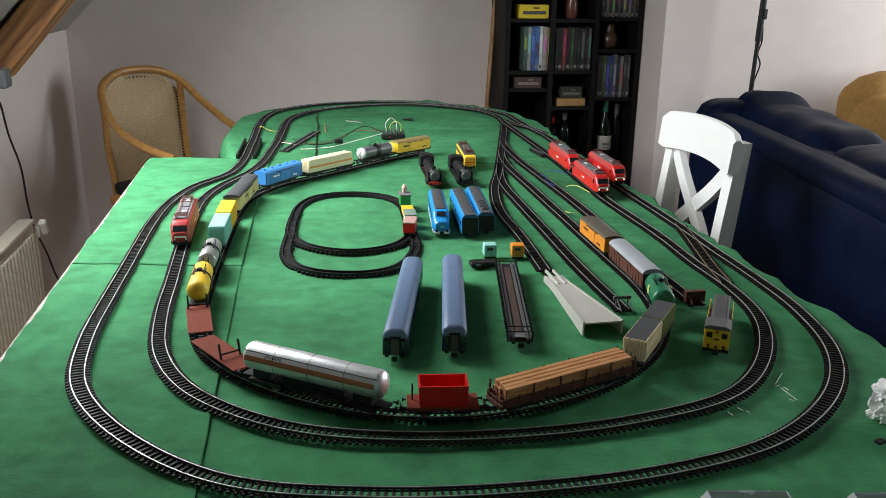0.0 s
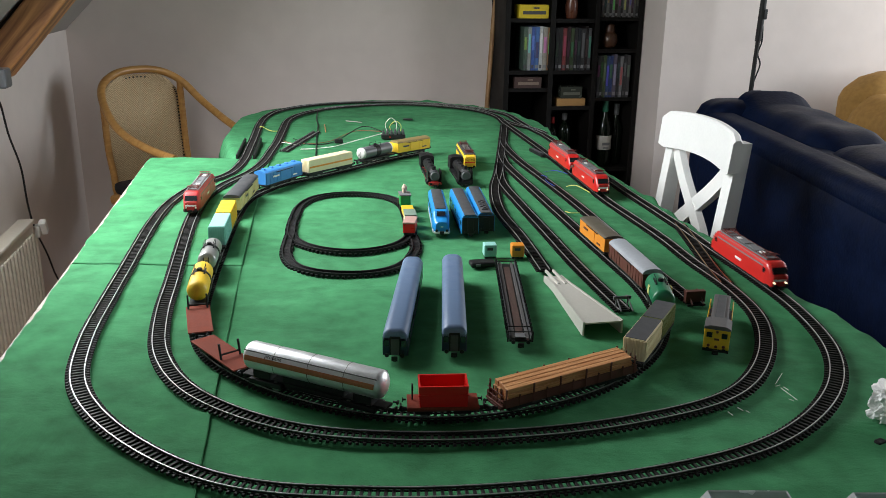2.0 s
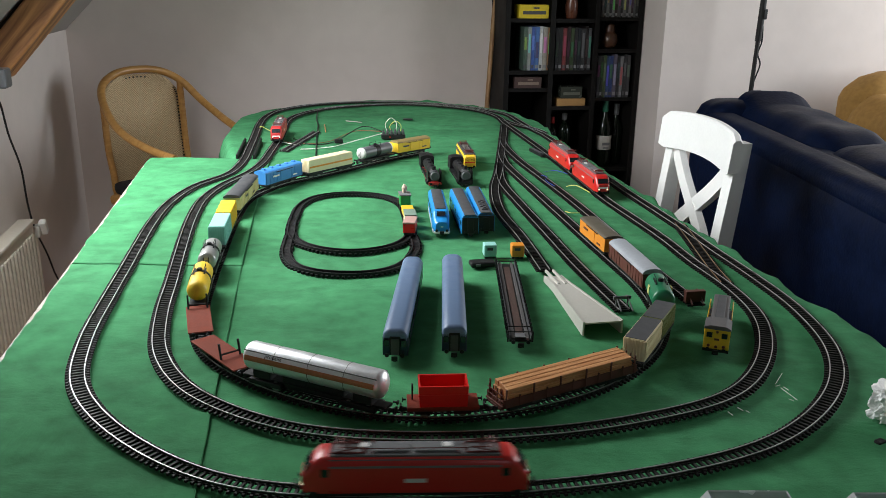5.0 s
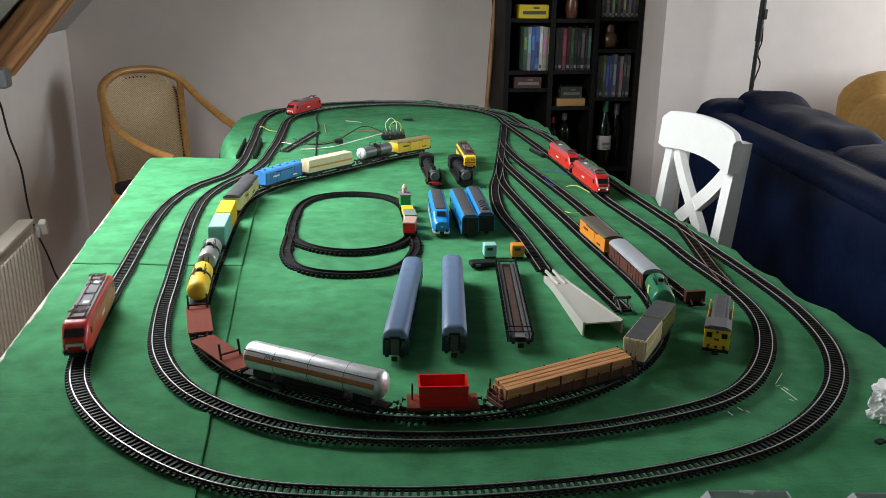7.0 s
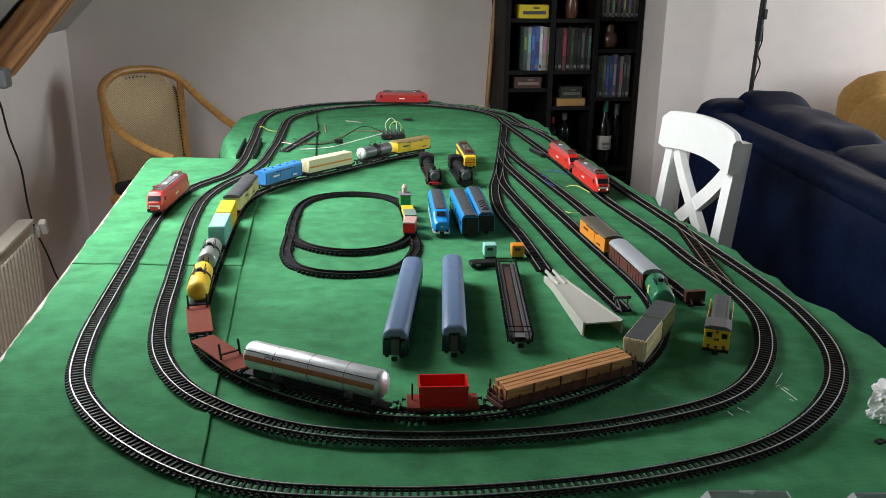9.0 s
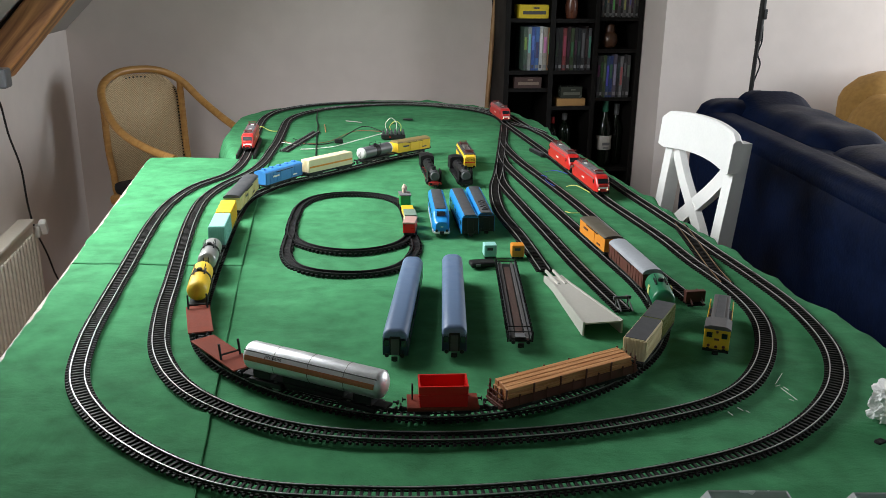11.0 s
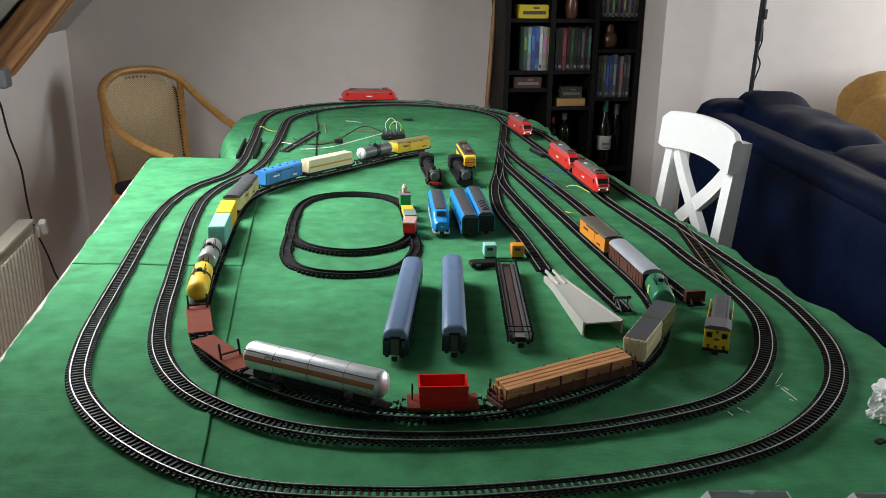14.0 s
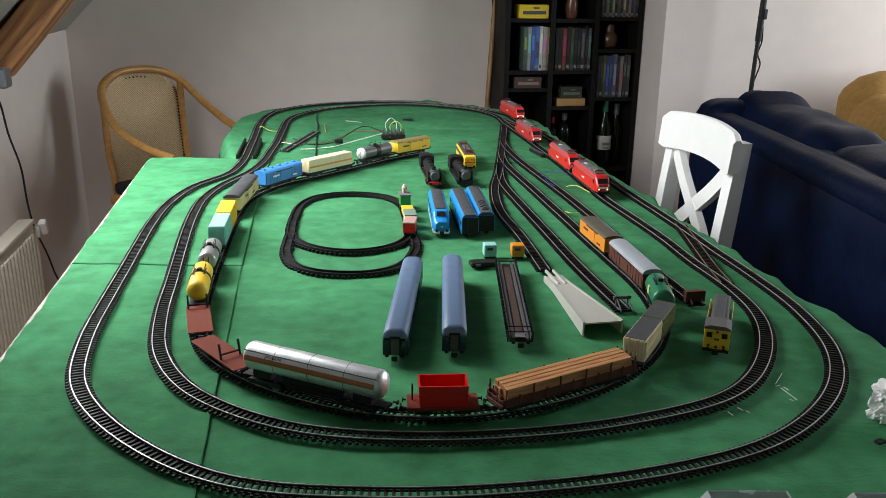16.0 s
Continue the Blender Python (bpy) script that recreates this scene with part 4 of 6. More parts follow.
def railcar(m, label, L, nose, roof, front):
    t = thing("railcar", m, label, "model railcar", "blue railcars")
    w, h = 0.033, 0.044
    a = L / 2
    if nose:
        secs = [section(x, w - dw, 0.008, h - dz, 0.010, 0.006) for x, dz, dw in ((-a, 0.017, 0.010), (-a + 0.004, 0.0155, 0.004), (-a + 0.018, 0.012, 0.001), (-a + 0.026, 0.002, 0), (-a + 0.034, 0, 0), (a, 0, 0))]
    else:
        secs = [section(x, w, 0.008, h, 0.010, 0.006) for x in (-a, a)]
    part("body", loft(bmesh.new(), secs), M_SKY, t, smooth=True)
    lo = -a + (0.036 if nose else 0.0)
    part("roof", loft(bmesh.new(), [[(x, y, z) for y, z in ((-0.0120, h - 0.004), (0.0120, h - 0.004), (0.0120, h - 0.0006), (0.008, h + 0.0012), (-0.008, h + 0.0012), (-0.0120, h - 0.0006))] for x in (lo, a - 0.001)]), roof, t, "dark grey roof", smooth=True)
    for s in (-1, 1):
        for i in range(7):
            x = lo + 0.012 + (a - lo - 0.03) * i / 6
            part("window", boxed(x - 0.007, x + 0.007, s * w / 2 - 0.0004, s * w / 2 + 0.0004, 0.022, 0.030), M_GLASS, t)
        part("skirt", boxed(-a + 0.008, a - 0.004, s * 0.0160 - 0.0009, s * 0.0160 + 0.0009, 0.004, 0.009), M_WHITE if nose else M_BLK, t)
    if nose:
        q = [(-a + 0.0187, -0.0085, h - 0.0092), (-a + 0.0187, 0.0085, h - 0.0092), (-a + 0.0252, 0.0075, h - 0.0022), (-a + 0.0252, -0.0075, h - 0.0022)]
        part("windscreen", plate(bmesh.new(), q[::-1], 0.0008), M_GLASS, t)
        part("bumper", boxed(-a - 0.002, -a + 0.008, -0.015, 0.015, 0.004, 0.0085, 0.0012), M_WHITE, t, "white bumper")
        part("emblem", boxed(-a - 0.0005, -a + 0.001, -0.003, 0.003, 0.017, 0.019), M_SHINY, t)
    else:
        part("end_panel", boxed(-a - 0.001, -a + 0.0008, -0.0155, 0.0155, 0.008, h - 0.005, 0.0004), M_BLK, t, "black end panel")
        part("gangway", boxed(-a - 0.003, -a - 0.001, -0.006, 0.006, 0.009, 0.036, 0.0006), M_BLK, t)
    if front:
        for i in range(4):
            b = boxed(-a + 0.02 + i * 0.018, -a + 0.030 + i * 0.018, -0.007, 0.007, h + 0.001, h + 0.004, 0.0008)
            cyl(b, (-a + 0.025 + i * 0.018, 0, h + 0.004), (-a + 0.025 + i * 0.018, 0, h + 0.006), 0.0035, seg=10)
            part("roof_fan", b, M_DKGRY, t)
    running_gear(t, L, True)
    return t


railcar(pose(-0.010, 1.655, CLOTH, 0, 0, 94.1), "blue railcar with a rounded nose and white bumper", 0.195, True, M_DKGRY, False)
railcar(pose(0.040, 1.656, CLOTH, 0, 0, 96.1), "blue railcar trailer with a black end", 0.215, False, M_DKGRY, False)
railcar(pose(0.073, 1.676, CLOTH, 0, 0, 95.0), "blue railcar with fans on its dark roof", 0.215, False, M_DKGRY, True)


def steam_loco(m, label, L=0.15, red=True):
    t = thing("steam_locomotive", m, label, "model locomotive", "black steam locomotives")
    wm = mat("red_wheels", (0.35, 0.02, 0.02), 0.5) if red else M_BLK
    part("boiler", cyled((-L * 0.46, 0, 0.029), (L * 0.22, 0, 0.029), 0.0115, seg=20), M_BLK, t, smooth=True)
    part("smokebox", cyled((-L * 0.48, 0, 0.029), (-L * 0.36, 0, 0.029), 0.0124, seg=20), M_DKGRY, t, smooth=True)
    part("smokebox_door", cyled((-L * 0.495, 0, 0.029), (-L * 0.48, 0, 0.029), 0.009, 0.011, seg=20), M_DKGRY, t)
    b = cyled((-L * 0.40, 0, 0.038), (-L * 0.40, 0, 0.049), 0.004, 0.0048, seg=14)
    part("chimney", b, M_BLK, t)
    for x in (-0.2, -0.02, 0.12):
        b = cyled((L * x, 0, 0.038), (L * x, 0, 0.0435), 0.0055, 0.0045, seg=14)
        part("dome", b, M_BLK, t)
    part("cab", arched(L * 0.18, 0.034, 0.018, 0.043, 0.005), M_BLK, t).matrix_local = pose(L * 0.31, 0, 0)
    part("tender", boxed(L * 0.41, L * 0.5, -0.015, 0.015, 0.012, 0.036, 0.001), M_BLK, t)
    part("coal_load", boxed(L * 0.415, L * 0.495, -0.012, 0.012, 0.0355, 0.039, 0.0015), M_DKGRY, t)
    part("running_board", boxed(-L * 0.48, L * 0.40, -0.0165, 0.0165, 0.0165, 0.0178), M_BLK, t)
    part("frame", boxed(-L * 0.49, L * 0.5, -0.008, 0.008, 0.005, 0.017), wm, t)
    for s in (-1, 1):
        part("smoke_deflector", boxed(-L * 0.47, -L * 0.30, s * 0.0155 - 0.0005, s * 0.0155 + 0.0005, 0.0178, 0.040), M_BLK, t)
        part("cylinder_block", cyled((-L * 0.43, s * 0.0145, 0.010), (-L * 0.31, s * 0.0145, 0.010), 0.0045, seg=12), M_BLK, t)
        for i in range(5):
            x = -L * 0.26 + i * L * 0.115
            b = cyled((x, s * 0.0082, 0.0095), (x, s * 0.0110, 0.0095), 0.0092, seg=20)
            part("driving_wheel", b, wm, t)
        part("side_rod", boxed(-L * 0.28, L * 0.22, s * 0.0118 - 0.0005, s * 0.0118 + 0.0005, 0.0065, 0.0085), M_STEEL, t)
    part("buffer_beam", boxed(-L * 0.505, -L * 0.49, -0.015, 0.015, 0.008, 0.015), wm, t)
    running_gear(t, L, True, 0.005)
    return t


steam_loco(pose(-0.036, 2.045, CLOTH, 0, 0, 98), "black steam locomotive with red wheels and frame", 0.215)
steam_loco(pose(0.038, 2.040, CLOTH, 0, 0, 99), "black steam locomotive with plain black wheels", 0.185, False)


def yellow_loco(m, label, L=0.175):
    t = thing("electric_locomotive", m, label, "model locomotive")
    w, h, a = 0.033, 0.042, L / 2
    secs = [section(x, w - dw, 0.009, h - dz, 0.008, 0.005) for x, dz, dw in ((-a, 0.006, 0.006), (-a + 0.004, 0.002, 0.002), (-a + 0.010, 0, 0), (a - 0.010, 0, 0), (a - 0.004, 0.002, 0.002), (a, 0.006, 0.006))]
    part("body", loft(bmesh.new(), secs), M_YEL, t, smooth=True)
    part("roof", boxed(-a + 0.006, a - 0.006, -0.0145, 0.0145, h - 0.004, h + 0.0012, 0.001), M_DKGRY, t, "dark grey roof")
    for s in (-1, 1):
        part("grey_band", boxed(-a + 0.012, a - 0.012, s * w / 2 - 0.0005, s * w / 2 + 0.0005, 0.026, 0.034), M_DKGRY, t)
        part("windscreen", boxed(s * (a - 0.0012) - 0.0012, s * (a - 0.0012) + 0.0012, -0.0125, 0.0125, 0.024, 0.032), M_GLASS, t)
        part("red_stripe", boxed(s * a - 0.0006, s * a + 0.0006, -0.0125, 0.0125, 0.0205, 0.0225), M_BRIGHT, t)
        pantograph(t, s * (a - 0.032), h + 0.0012, -s)
    part("roof_equipment", boxed(-0.03, 0.03, -0.008, 0.008, h + 0.001, h + 0.004, 0.001), M_SHINY, t)
    running_gear(t, L, True, 0.006)
    return t


yellow_loco(pose(0.057, 2.225, CLOTH, 0, 0, 96), "yellow electric locomotive with a dark grey roof")


def shunter(m, label, L=0.150):
    t = thing("diesel_shunter", m, label, "model locomotive")
    a = L / 2
    part("cab", boxed(-a, -a + 0.030, -0.0165, 0.0165, 0.010, 0.040, 0.0008), M_YEL, t, "yellow cab")
    part("cab_roof", loft(bmesh.new(), [[(x, y, z) for y, z in ((-0.0172, 0.0385), (0.0172, 0.0385), (0.0165, 0.0415), (0.010, 0.0440), (-0.010, 0.0440), (-0.0165, 0.0415))] for x in (-a - 0.001, -a + 0.032)]), M_ROOFD, t, "grey cab roof")
    part("hood", boxed(-a + 0.030, a - 0.004, -0.0115, 0.0115, 0.012, 0.0365, 0.0018), M_ROOFD, t, "grey engine hood")
    part("hood_top", boxed(-a + 0.036, a - 0.012, -0.006, 0.006, 0.036, 0.0385, 0.0008), M_DKGRY, t)
    part("frame", boxed(-a, a, -0.0165, 0.0165, 0.0065, 0.012, 0.0006), M_BLK, t)
    for y in (-0.0095, 0.0095):
        part("cab_window", boxed(-a - 0.0005, -a + 0.0008, y - 0.0036, y + 0.0036, 0.027, 0.034), M_GLASS, t)
        part("lamp", cyled((-a - 0.0015, y, 0.0155), (-a + 0.001, y, 0.0155), 0.0020, seg=10), M_BROWN, t)
    part("lamp", cyled((-a - 0.0015, 0, 0.0355), (-a + 0.001, 0, 0.0355), 0.0018, seg=10), M_BROWN, t)
    part("nose_plate", boxed(-a - 0.0008, -a + 0.001, -0.003, 0.003, 0.0235, 0.0262), M_BROWN, t)
    part("lamp", cyled((-a - 0.0015, 0, 0.0145), (-a + 0.001, 0, 0.0145), 0.0020, seg=10), M_BROWN, t)
    for s in (-1, 1):
        b = bmesh.new()
        cyl(b, (-a + 0.032, s * 0.016, 0.026), (a - 0.002, s * 0.016, 0.026), 0.0009, seg=6)
        for i in range(5):
            x = -a + 0.034 + i * (L - 0.038) / 4
            cyl(b, (x, s * 0.016, 0.012), (x, s * 0.016, 0.026), 0.0008, seg=6)
        part("handrail", b, M_YEL, t, "yellow handrail")
        part("side_window", boxed(-a + 0.006, -a + 0.024, s * 0.0165 - 0.0005, s * 0.0165 + 0.0005, 0.027, 0.035), M_GLASS, t)
    running_gear(t, L, False, 0.0066)
    return t


shunter(pose(0.388, 1.097, CLOTH, 0, 0, 70), "yellow diesel shunter with a grey roof and hood")


def loader(m, label, body, base=True):
    t = thing("container_loader", m, label, "model accessory", "small box loaders")
    part("box", boxed(-0.0115, 0.0115, -0.011, 0.011, 0.004, 0.026, 0.0022), body, t)
    part("vent_panel", boxed(-0.006, 0.004, -0.0116, -0.0106, 0.016, 0.021), M_DKGRY, t)
    part("foot", boxed(-0.010, 0.010, -0.009, 0.009, 0, 0.005, 0.0005), M_BLK, t)
    return t


loader(pose(0.083, 1.432, CLOTH, 0, 0, 6), "small mint green plastic box on a black foot", M_MINT)
loader(pose(0.132, 1.432, CLOTH, 0, 0, 4), "small orange plastic box on a black foot", M_ORA)
_t = thing("ballast_block", pose(0.068, 1.385, CLOTH, 0, 0, 12), "black moulded plastic block with a pale plate", "model accessory")
part("block", boxed(-0.022, 0.022, -0.012, 0.012, 0, 0.009, 0.003), M_BLK, _t)
part("plate", boxed(-0.014, -0.006, -0.0135, -0.0115, 0.003, 0.007), M_GRY, _t)


def ramp():
    t = thing("loading_ramp", pose(0.201, 1.214, CLOTH, 0, 0, 101.5), "white plastic loading ramp with a narrow tongue", "model accessory")
    b = bmesh.new()
    w0, w1 = 0.0285, 0.014
    top = [(-0.122, -w0, 0.019), (-0.122, w0, 0.019), (0.055, w1, 0.012), (0.100, w1, 0.0085), (0.100, -w1, 0.0085), (0.055, -w1, 0.012)]
    loft(b, [[(x, y, z - 0.0022) for x, y, z in top], top])
    part("deck", b, M_IVORY, t)
    for s in (-1, 1):
        b = bmesh.new()
        q = [(-0.122, s * w0, 0.0, 0.0205), (0.055, s * w1, 0.0, 0.0135), (0.100, s * w1, 0.0, 0.010)]
        loft(b, [[(x, y - 0.0013, z0), (x, y + 0.0013, z0), (x, y + 0.0013, z1), (x, y - 0.0013, z1)] for x, y, z0, z1 in q])
        part("side_wall", b, M_IVORY, t)
        part("tongue_rail", boxed(0.052, 0.118, s * 0.0062 - 0.0018, s * 0.0062 + 0.0018, 0.0098, 0.0142, 0.0006), M_IVORY, t)
    return t


ramp()


def buffer_stop(m, label, material, plate_on):
    t = thing("buffer_stop", m, label, "model accessory", "buffer stops")
    b = bmesh.new()
    for s in (-1, 1):
        cyl(b, (0, s * 0.009, 0), (0, s * 0.009, 0.016), 0.0014, seg=8)
        cyl(b, (0, s * 0.009, 0.014), (0.022, s * 0.009, 0), 0.0012, seg=8)
    part("brace", b, material, t)
    part("beam", boxed(-0.0015, 0.0015, -0.014, 0.014, 0.011, 0.016, 0.0004), material, t)
    for s in (-1, 1):
        part("pad", cyled((-0.004, s * 0.009, 0.0135), (-0.001, s * 0.009, 0.0135), 0.0028, seg=10), material, t)
    if plate_on:
        part("end_board", boxed(0.004, 0.012, -0.016, 0.016, 0, 0.018, 0.0006), material, t)
    return t


buffer_stop(P_Y2.ride(P_Y2.length - 0.012, 0.010, RAIL), "grey metal buffer stop at the track's end", M_GRY, False)
buffer_stop(P_Y4.ride(P_Y4.length - 0.02, 0.015, RAIL - 0.002), "brown buffer stop at the track's end", M_BROWN, True)

# ---- small toy oval ----
_tz = TOP + 0.0045


def toy_track(path, label):
    t = thing("toy_track", pose(0, 0, 0), label, "toy track", "toy tracks")
    part("track_bed", sweep(path, 0, _tz - 0.003, _tz + 0.0005, 0.013), M_BLK, t)
    for o in (-0.0065, 0.0065):
        part("rail", sweep(path, o, _tz - 0.003, _tz + 0.0045, 0.0022), M_BLK, t)
    n = int(path.length / 0.0085)
    me = bpy.data.meshes.new("sleeper")
    bm = boxed(-0.0021, 0.0021, -0.0118, 0.0118, -0.003, 0.0008)
    bm.to_mesh(me)
    bm.free()
    me.materials.append(M_BLK)
    for i in range(n):
        o = new("sleeper", me)
        o.parent = t
        s = (i + 0.5) / n * path.length
        o.matrix_local = path.ride(s if path.closed else min(max(s, 0.004), path.length - 0.004), 0.004, _tz)


toy_track(P_OVAL, "small black plastic toy train oval")
toy_track(P_OVAL2, "black plastic toy track branch curve")


def toy_train():
    t = thing("toy_locomotive", P_OVAL.ride(TOY_S[0], 0.02, _tz + 0.003), "green and red toy engine with a bell-shaped chimney", "toy train")
    part("cab", boxed(-0.016, 0.016, -0.011, 0.011, 0.006, 0.030, 0.001), M_TOYG, t)
    part("boiler", cyled((-0.040, 0, 0.017), (-0.012, 0, 0.017), 0.009, seg=16), M_BRIGHT, t, smooth=True)
    part("cab_roof", boxed(-0.018, 0.018, -0.0125, 0.0125, 0.030, 0.0325, 0.001), M_GRY, t)
    b = cyled((-0.006, 0, 0.0325), (-0.006, 0, 0.044), 0.0048, 0.0062, seg=14)
    cyl(b, (-0.006, 0, 0.044), (-0.006, 0, 0.050), 0.0062, 0.002, seg=14)
    part("chimney", b, mat("toy_beige", (0.62, 0.48, 0.36), 0.5), t)
    part("base", boxed(-0.040, 0.018, -0.010, 0.010, 0.003, 0.008, 0.001), M_BRIGHT, t)
    for x in (-0.03, 0.0):
        for s in (-1, 1):
            part("wheel", cyled((x, s * 0.009, 0.004), (x, s * 0.0115, 0.004), 0.0055, seg=14), M_BLK, t)
    cols = ((M_YEL, M_YEL, 0.016, "yellow open toy wagon"), (M_CREAM, mat("toy_grey_green", (0.20, 0.28, 0.22), 0.5), 0.024, "cream toy wagon with a grey-green roof"), (M_BRIGHT, mat("toy_pale_red", (0.50, 0.30, 0.26), 0.5), 0.025, "red toy wagon with a pale roof"))
    for (c, r, h, lab), s in zip(cols, TOY_S[1:]):
        w = thing("toy_wagon", P_OVAL.ride(s, 0.012, _tz + 0.003), lab + " on the black oval", "toy train", "toy wagons")
        part("body", boxed(-0.022, 0.022, -0.0115, 0.0115, 0.006, h, 0.001), c, w)
        part("top", boxed(-0.023, 0.023, -0.0120, 0.0120, h - 0.001, h + 0.0025, 0.001), r, w)
        part("base", boxed(-0.022, 0.022, -0.010, 0.010, 0.003, 0.007), M_BLK, w)
        for x in (-0.013, 0.013):
            for q in (-1, 1):
                part("wheel", cyled((x, q * 0.008, 0.004), (x, q * 0.0105, 0.004), 0.005, seg=12), M_BLK, w)


toy_train()

# ---- loose bits on the cloth ----


def loose_track():
    t = thing("loose_track", pose(-0.428, 2.500, CLOTH, 0, 0, 82), "loose straight piece of dark track", "model track")
    for y in (-0.00825, 0.00825):
        part("rail", boxed(-0.16, 0.16, y - 0.0007, y + 0.0007, 0.0035, 0.0065), M_RAIL, t)
    for i in range(34):
        o = new("sleeper", TIE)
        o.parent = t
        o.matrix_local = pose(-0.156 + i * 0.00945, 0, 0.0035)


loose_track()


def terminal():
    t = thing("terminal_block", pose(-0.158, 2.580, CLOTH, 0, 0, 12), "black terminal block with looped wires", "wiring")
    part("base", boxed(-0.036, 0.036, -0.013, 0.013, 0, 0.012, 0.001), M_BLK, t)
    for i in range(6):
        x = -0.030 + i * 0.012
        b = boxed(x - 0.0038, x + 0.0038, -0.008, 0.008, 0.012, 0.022, 0.001)
        cyl(b, (x, 0, 0.022), (x, 0, 0.028), 0.0022, seg=8)
        part("clamp", b, M_DKGRY, t)
    part("red_button", cyled((-0.012, -0.0125, 0.006), (-0.012, -0.0150, 0.006), 0.0022, seg=10), M_BRIGHT, t)
    for dx, mt, hh in ((-0.018, M_WIREW, 0.062), (-0.010, M_BLK, 0.045), (-0.004, M_WIREY, 0.052)):
        pts = spline([(dx, 0, 0.02), (dx - 0.006, 0.004, hh * 0.7), (dx + 0.012, 0.004, hh), (dx + 0.028, 0.002, hh * 0.75), (dx + 0.026, 0, 0.02)])
        part("wire_loop", tube([tuple(p) for p in pts], 0.0009, 6), mt, t)


terminal()


def wire(ctrl, r, material, label, name="wire"):
    pts = spline(ctrl)
    o = part(name, tube([tuple(p) for p in pts], r, 6), material, None, label, True)
    return tagged(o, category="wire", group="loose wires")


Z = TOP + 0.005
wire([(-0.19, 2.62, Z + 0.01), (-0.26, 2.66, Z + 0.02), (-0.33, 2.50, Z), (-0.40, 2.46, Z), (-0.46, 2.55, Z)], 0.0014, M_BLK, "thin black wire lying on green cloth")
wire([(-0.19, 2.60, Z + 0.01), (-0.25, 2.52, Z + 0.006), (-0.33, 2.42, Z), (-0.41, 2.38, Z)], 0.0015, M_WIREW, "thin white wire lying on green cloth")
wire([(-0.19, 2.63, Z + 0.01), (-0.28, 2.62, Z + 0.012), (-0.35, 2.50, Z), (-0.45, 2.47, Z), (-0.52, 2.58, Z)], 0.0012, M_WIREB, "thin brown wire lying on green cloth")
wire([(0.293, 1.975, Z), (0.312, 1.958, Z + 0.007), (0.330, 1.930, Z + 0.004), (0.346, 1.893, Z)], 0.0011, M_WIREY, "thin yellow-green wire between two tracks")
wire([(0.241, 2.06, RAIL + 0.001), (0.252, 2.03, RAIL + 0.004), (0.246, 1.995, RAIL + 0.003), (0.262, 1.95, RAIL)], 0.0008, M_WIREU, "thin blue wire over a yard track")
wire([(-0.60, 2.72, Z), (-0.585, 2.69, Z + 0.01), (-0.55, 2.67, Z), (-0.51, 2.68, Z)], 0.0012, M_WIREY, "short yellow wire beside far track")
wire([(-0.505, 2.49, Z), (-0.47, 2.46, Z + 0.003), (-0.42, 2.44, Z)], 0.0012, M_WIREW, "short pale wire beside far track")
wire([(-0.463, 3.078, 0.7555), (-0.441, 2.901, 0.7555), (-0.419, 2.787, 0.7555), (-0.401, 2.640, 0.7555), (-0.377, 2.462, 0.7555), (-0.354, 2.298, 0.7555)], 0.0020, M_BLK, "loose black wire across the far cloth")
wire([(0.260, 1.747, 0.7555), (0.269, 1.725, 0.7580), (0.294, 1.736, 0.7555)], 0.0010, M_WIREY, "short yellow wire between two yard tracks")
wire([(0.255, 2.126, 0.7555), (0.282, 2.137, 0.7580), (0.302, 2.109, 0.7600), (0.318, 2.098, 0.7555)], 0.0008, M_WIREU, "thin teal-blue wire between two yard tracks")


def point_motor(x, y, rz, L, material, label):
    t = thing("point_motor", pose(x, y, CLOTH, 0, 0, rz), label, "model accessory")
    part("housing", boxed(-L / 2, L / 2, -0.0065, 0.0065, 0, 0.0085, 0.001), material, t)
    part("cover", boxed(-L * 0.38, L * 0.38, -0.0045, 0.0045, 0.008, 0.0105, 0.0008), M_DKGRY, t)
    for sx in (-1, 1):
        part("screw", cyled((sx * L * 0.44, 0, 0.008), (sx * L * 0.44, 0, 0.0094), 0.0015, seg=8), M_STEEL, t)


_b = boxed(-0.012, 0.012, -0.008, 0.008, 0, 0.012, 0.002)
tagged(part("cable_plug", _b, M_BLK, None, "small black plug on the wires"), category="plug").matrix_world = pose(-0.315, 2.49, CLOTH, 0, 0, 15)


def stick(x, y, L, rz, material, label, r=0.0016):
    o = tagged(part("wood_stick", cyled((-L / 2, 0, r), (L / 2, 0, r), r, r * 0.8, 8), material, None, label), category="stick", group="loose sticks")
    o.matrix_world = pose(x, y, CLOTH, 0, 0, rz)


point_motor(0.263, 2.366, -73.1, 0.090, M_BLK, "dark grey point motor beside the yard ladder")
stick(-0.310, 2.870, 0.064, -27, M_IVORY, "thin pale stick lying on the cloth", 0.0016)
stick(-0.389, 2.736, 0.150, 99, M_TIMBER, "short wooden stick lying on the cloth", 0.0016)
stick(0.421, 0.922, 0.032, -76, M_WIREW, "thin white plastic offcut on the cloth", 0.0005)
stick(0.423, 0.936, 0.009, -70, M_WIREW, "tiny white plastic offcut on the cloth", 0.0005)
stick(0.424, 0.963, 0.036, -123, M_WIREW, "slim white plastic offcut on the cloth", 0.00045)
stick(0.416, 0.944, 0.008, 30, M_WIREW, "tiny white plastic offcut on the cloth", 0.00045)
stick(0.418, 0.907, 0.006, -45, M_WIREW, "tiny white plastic offcut on the cloth", 0.00045)
stick(0.325, 0.880, 0.006, -80, M_WIREW, "tiny white plastic offcut on the cloth", 0.0005)
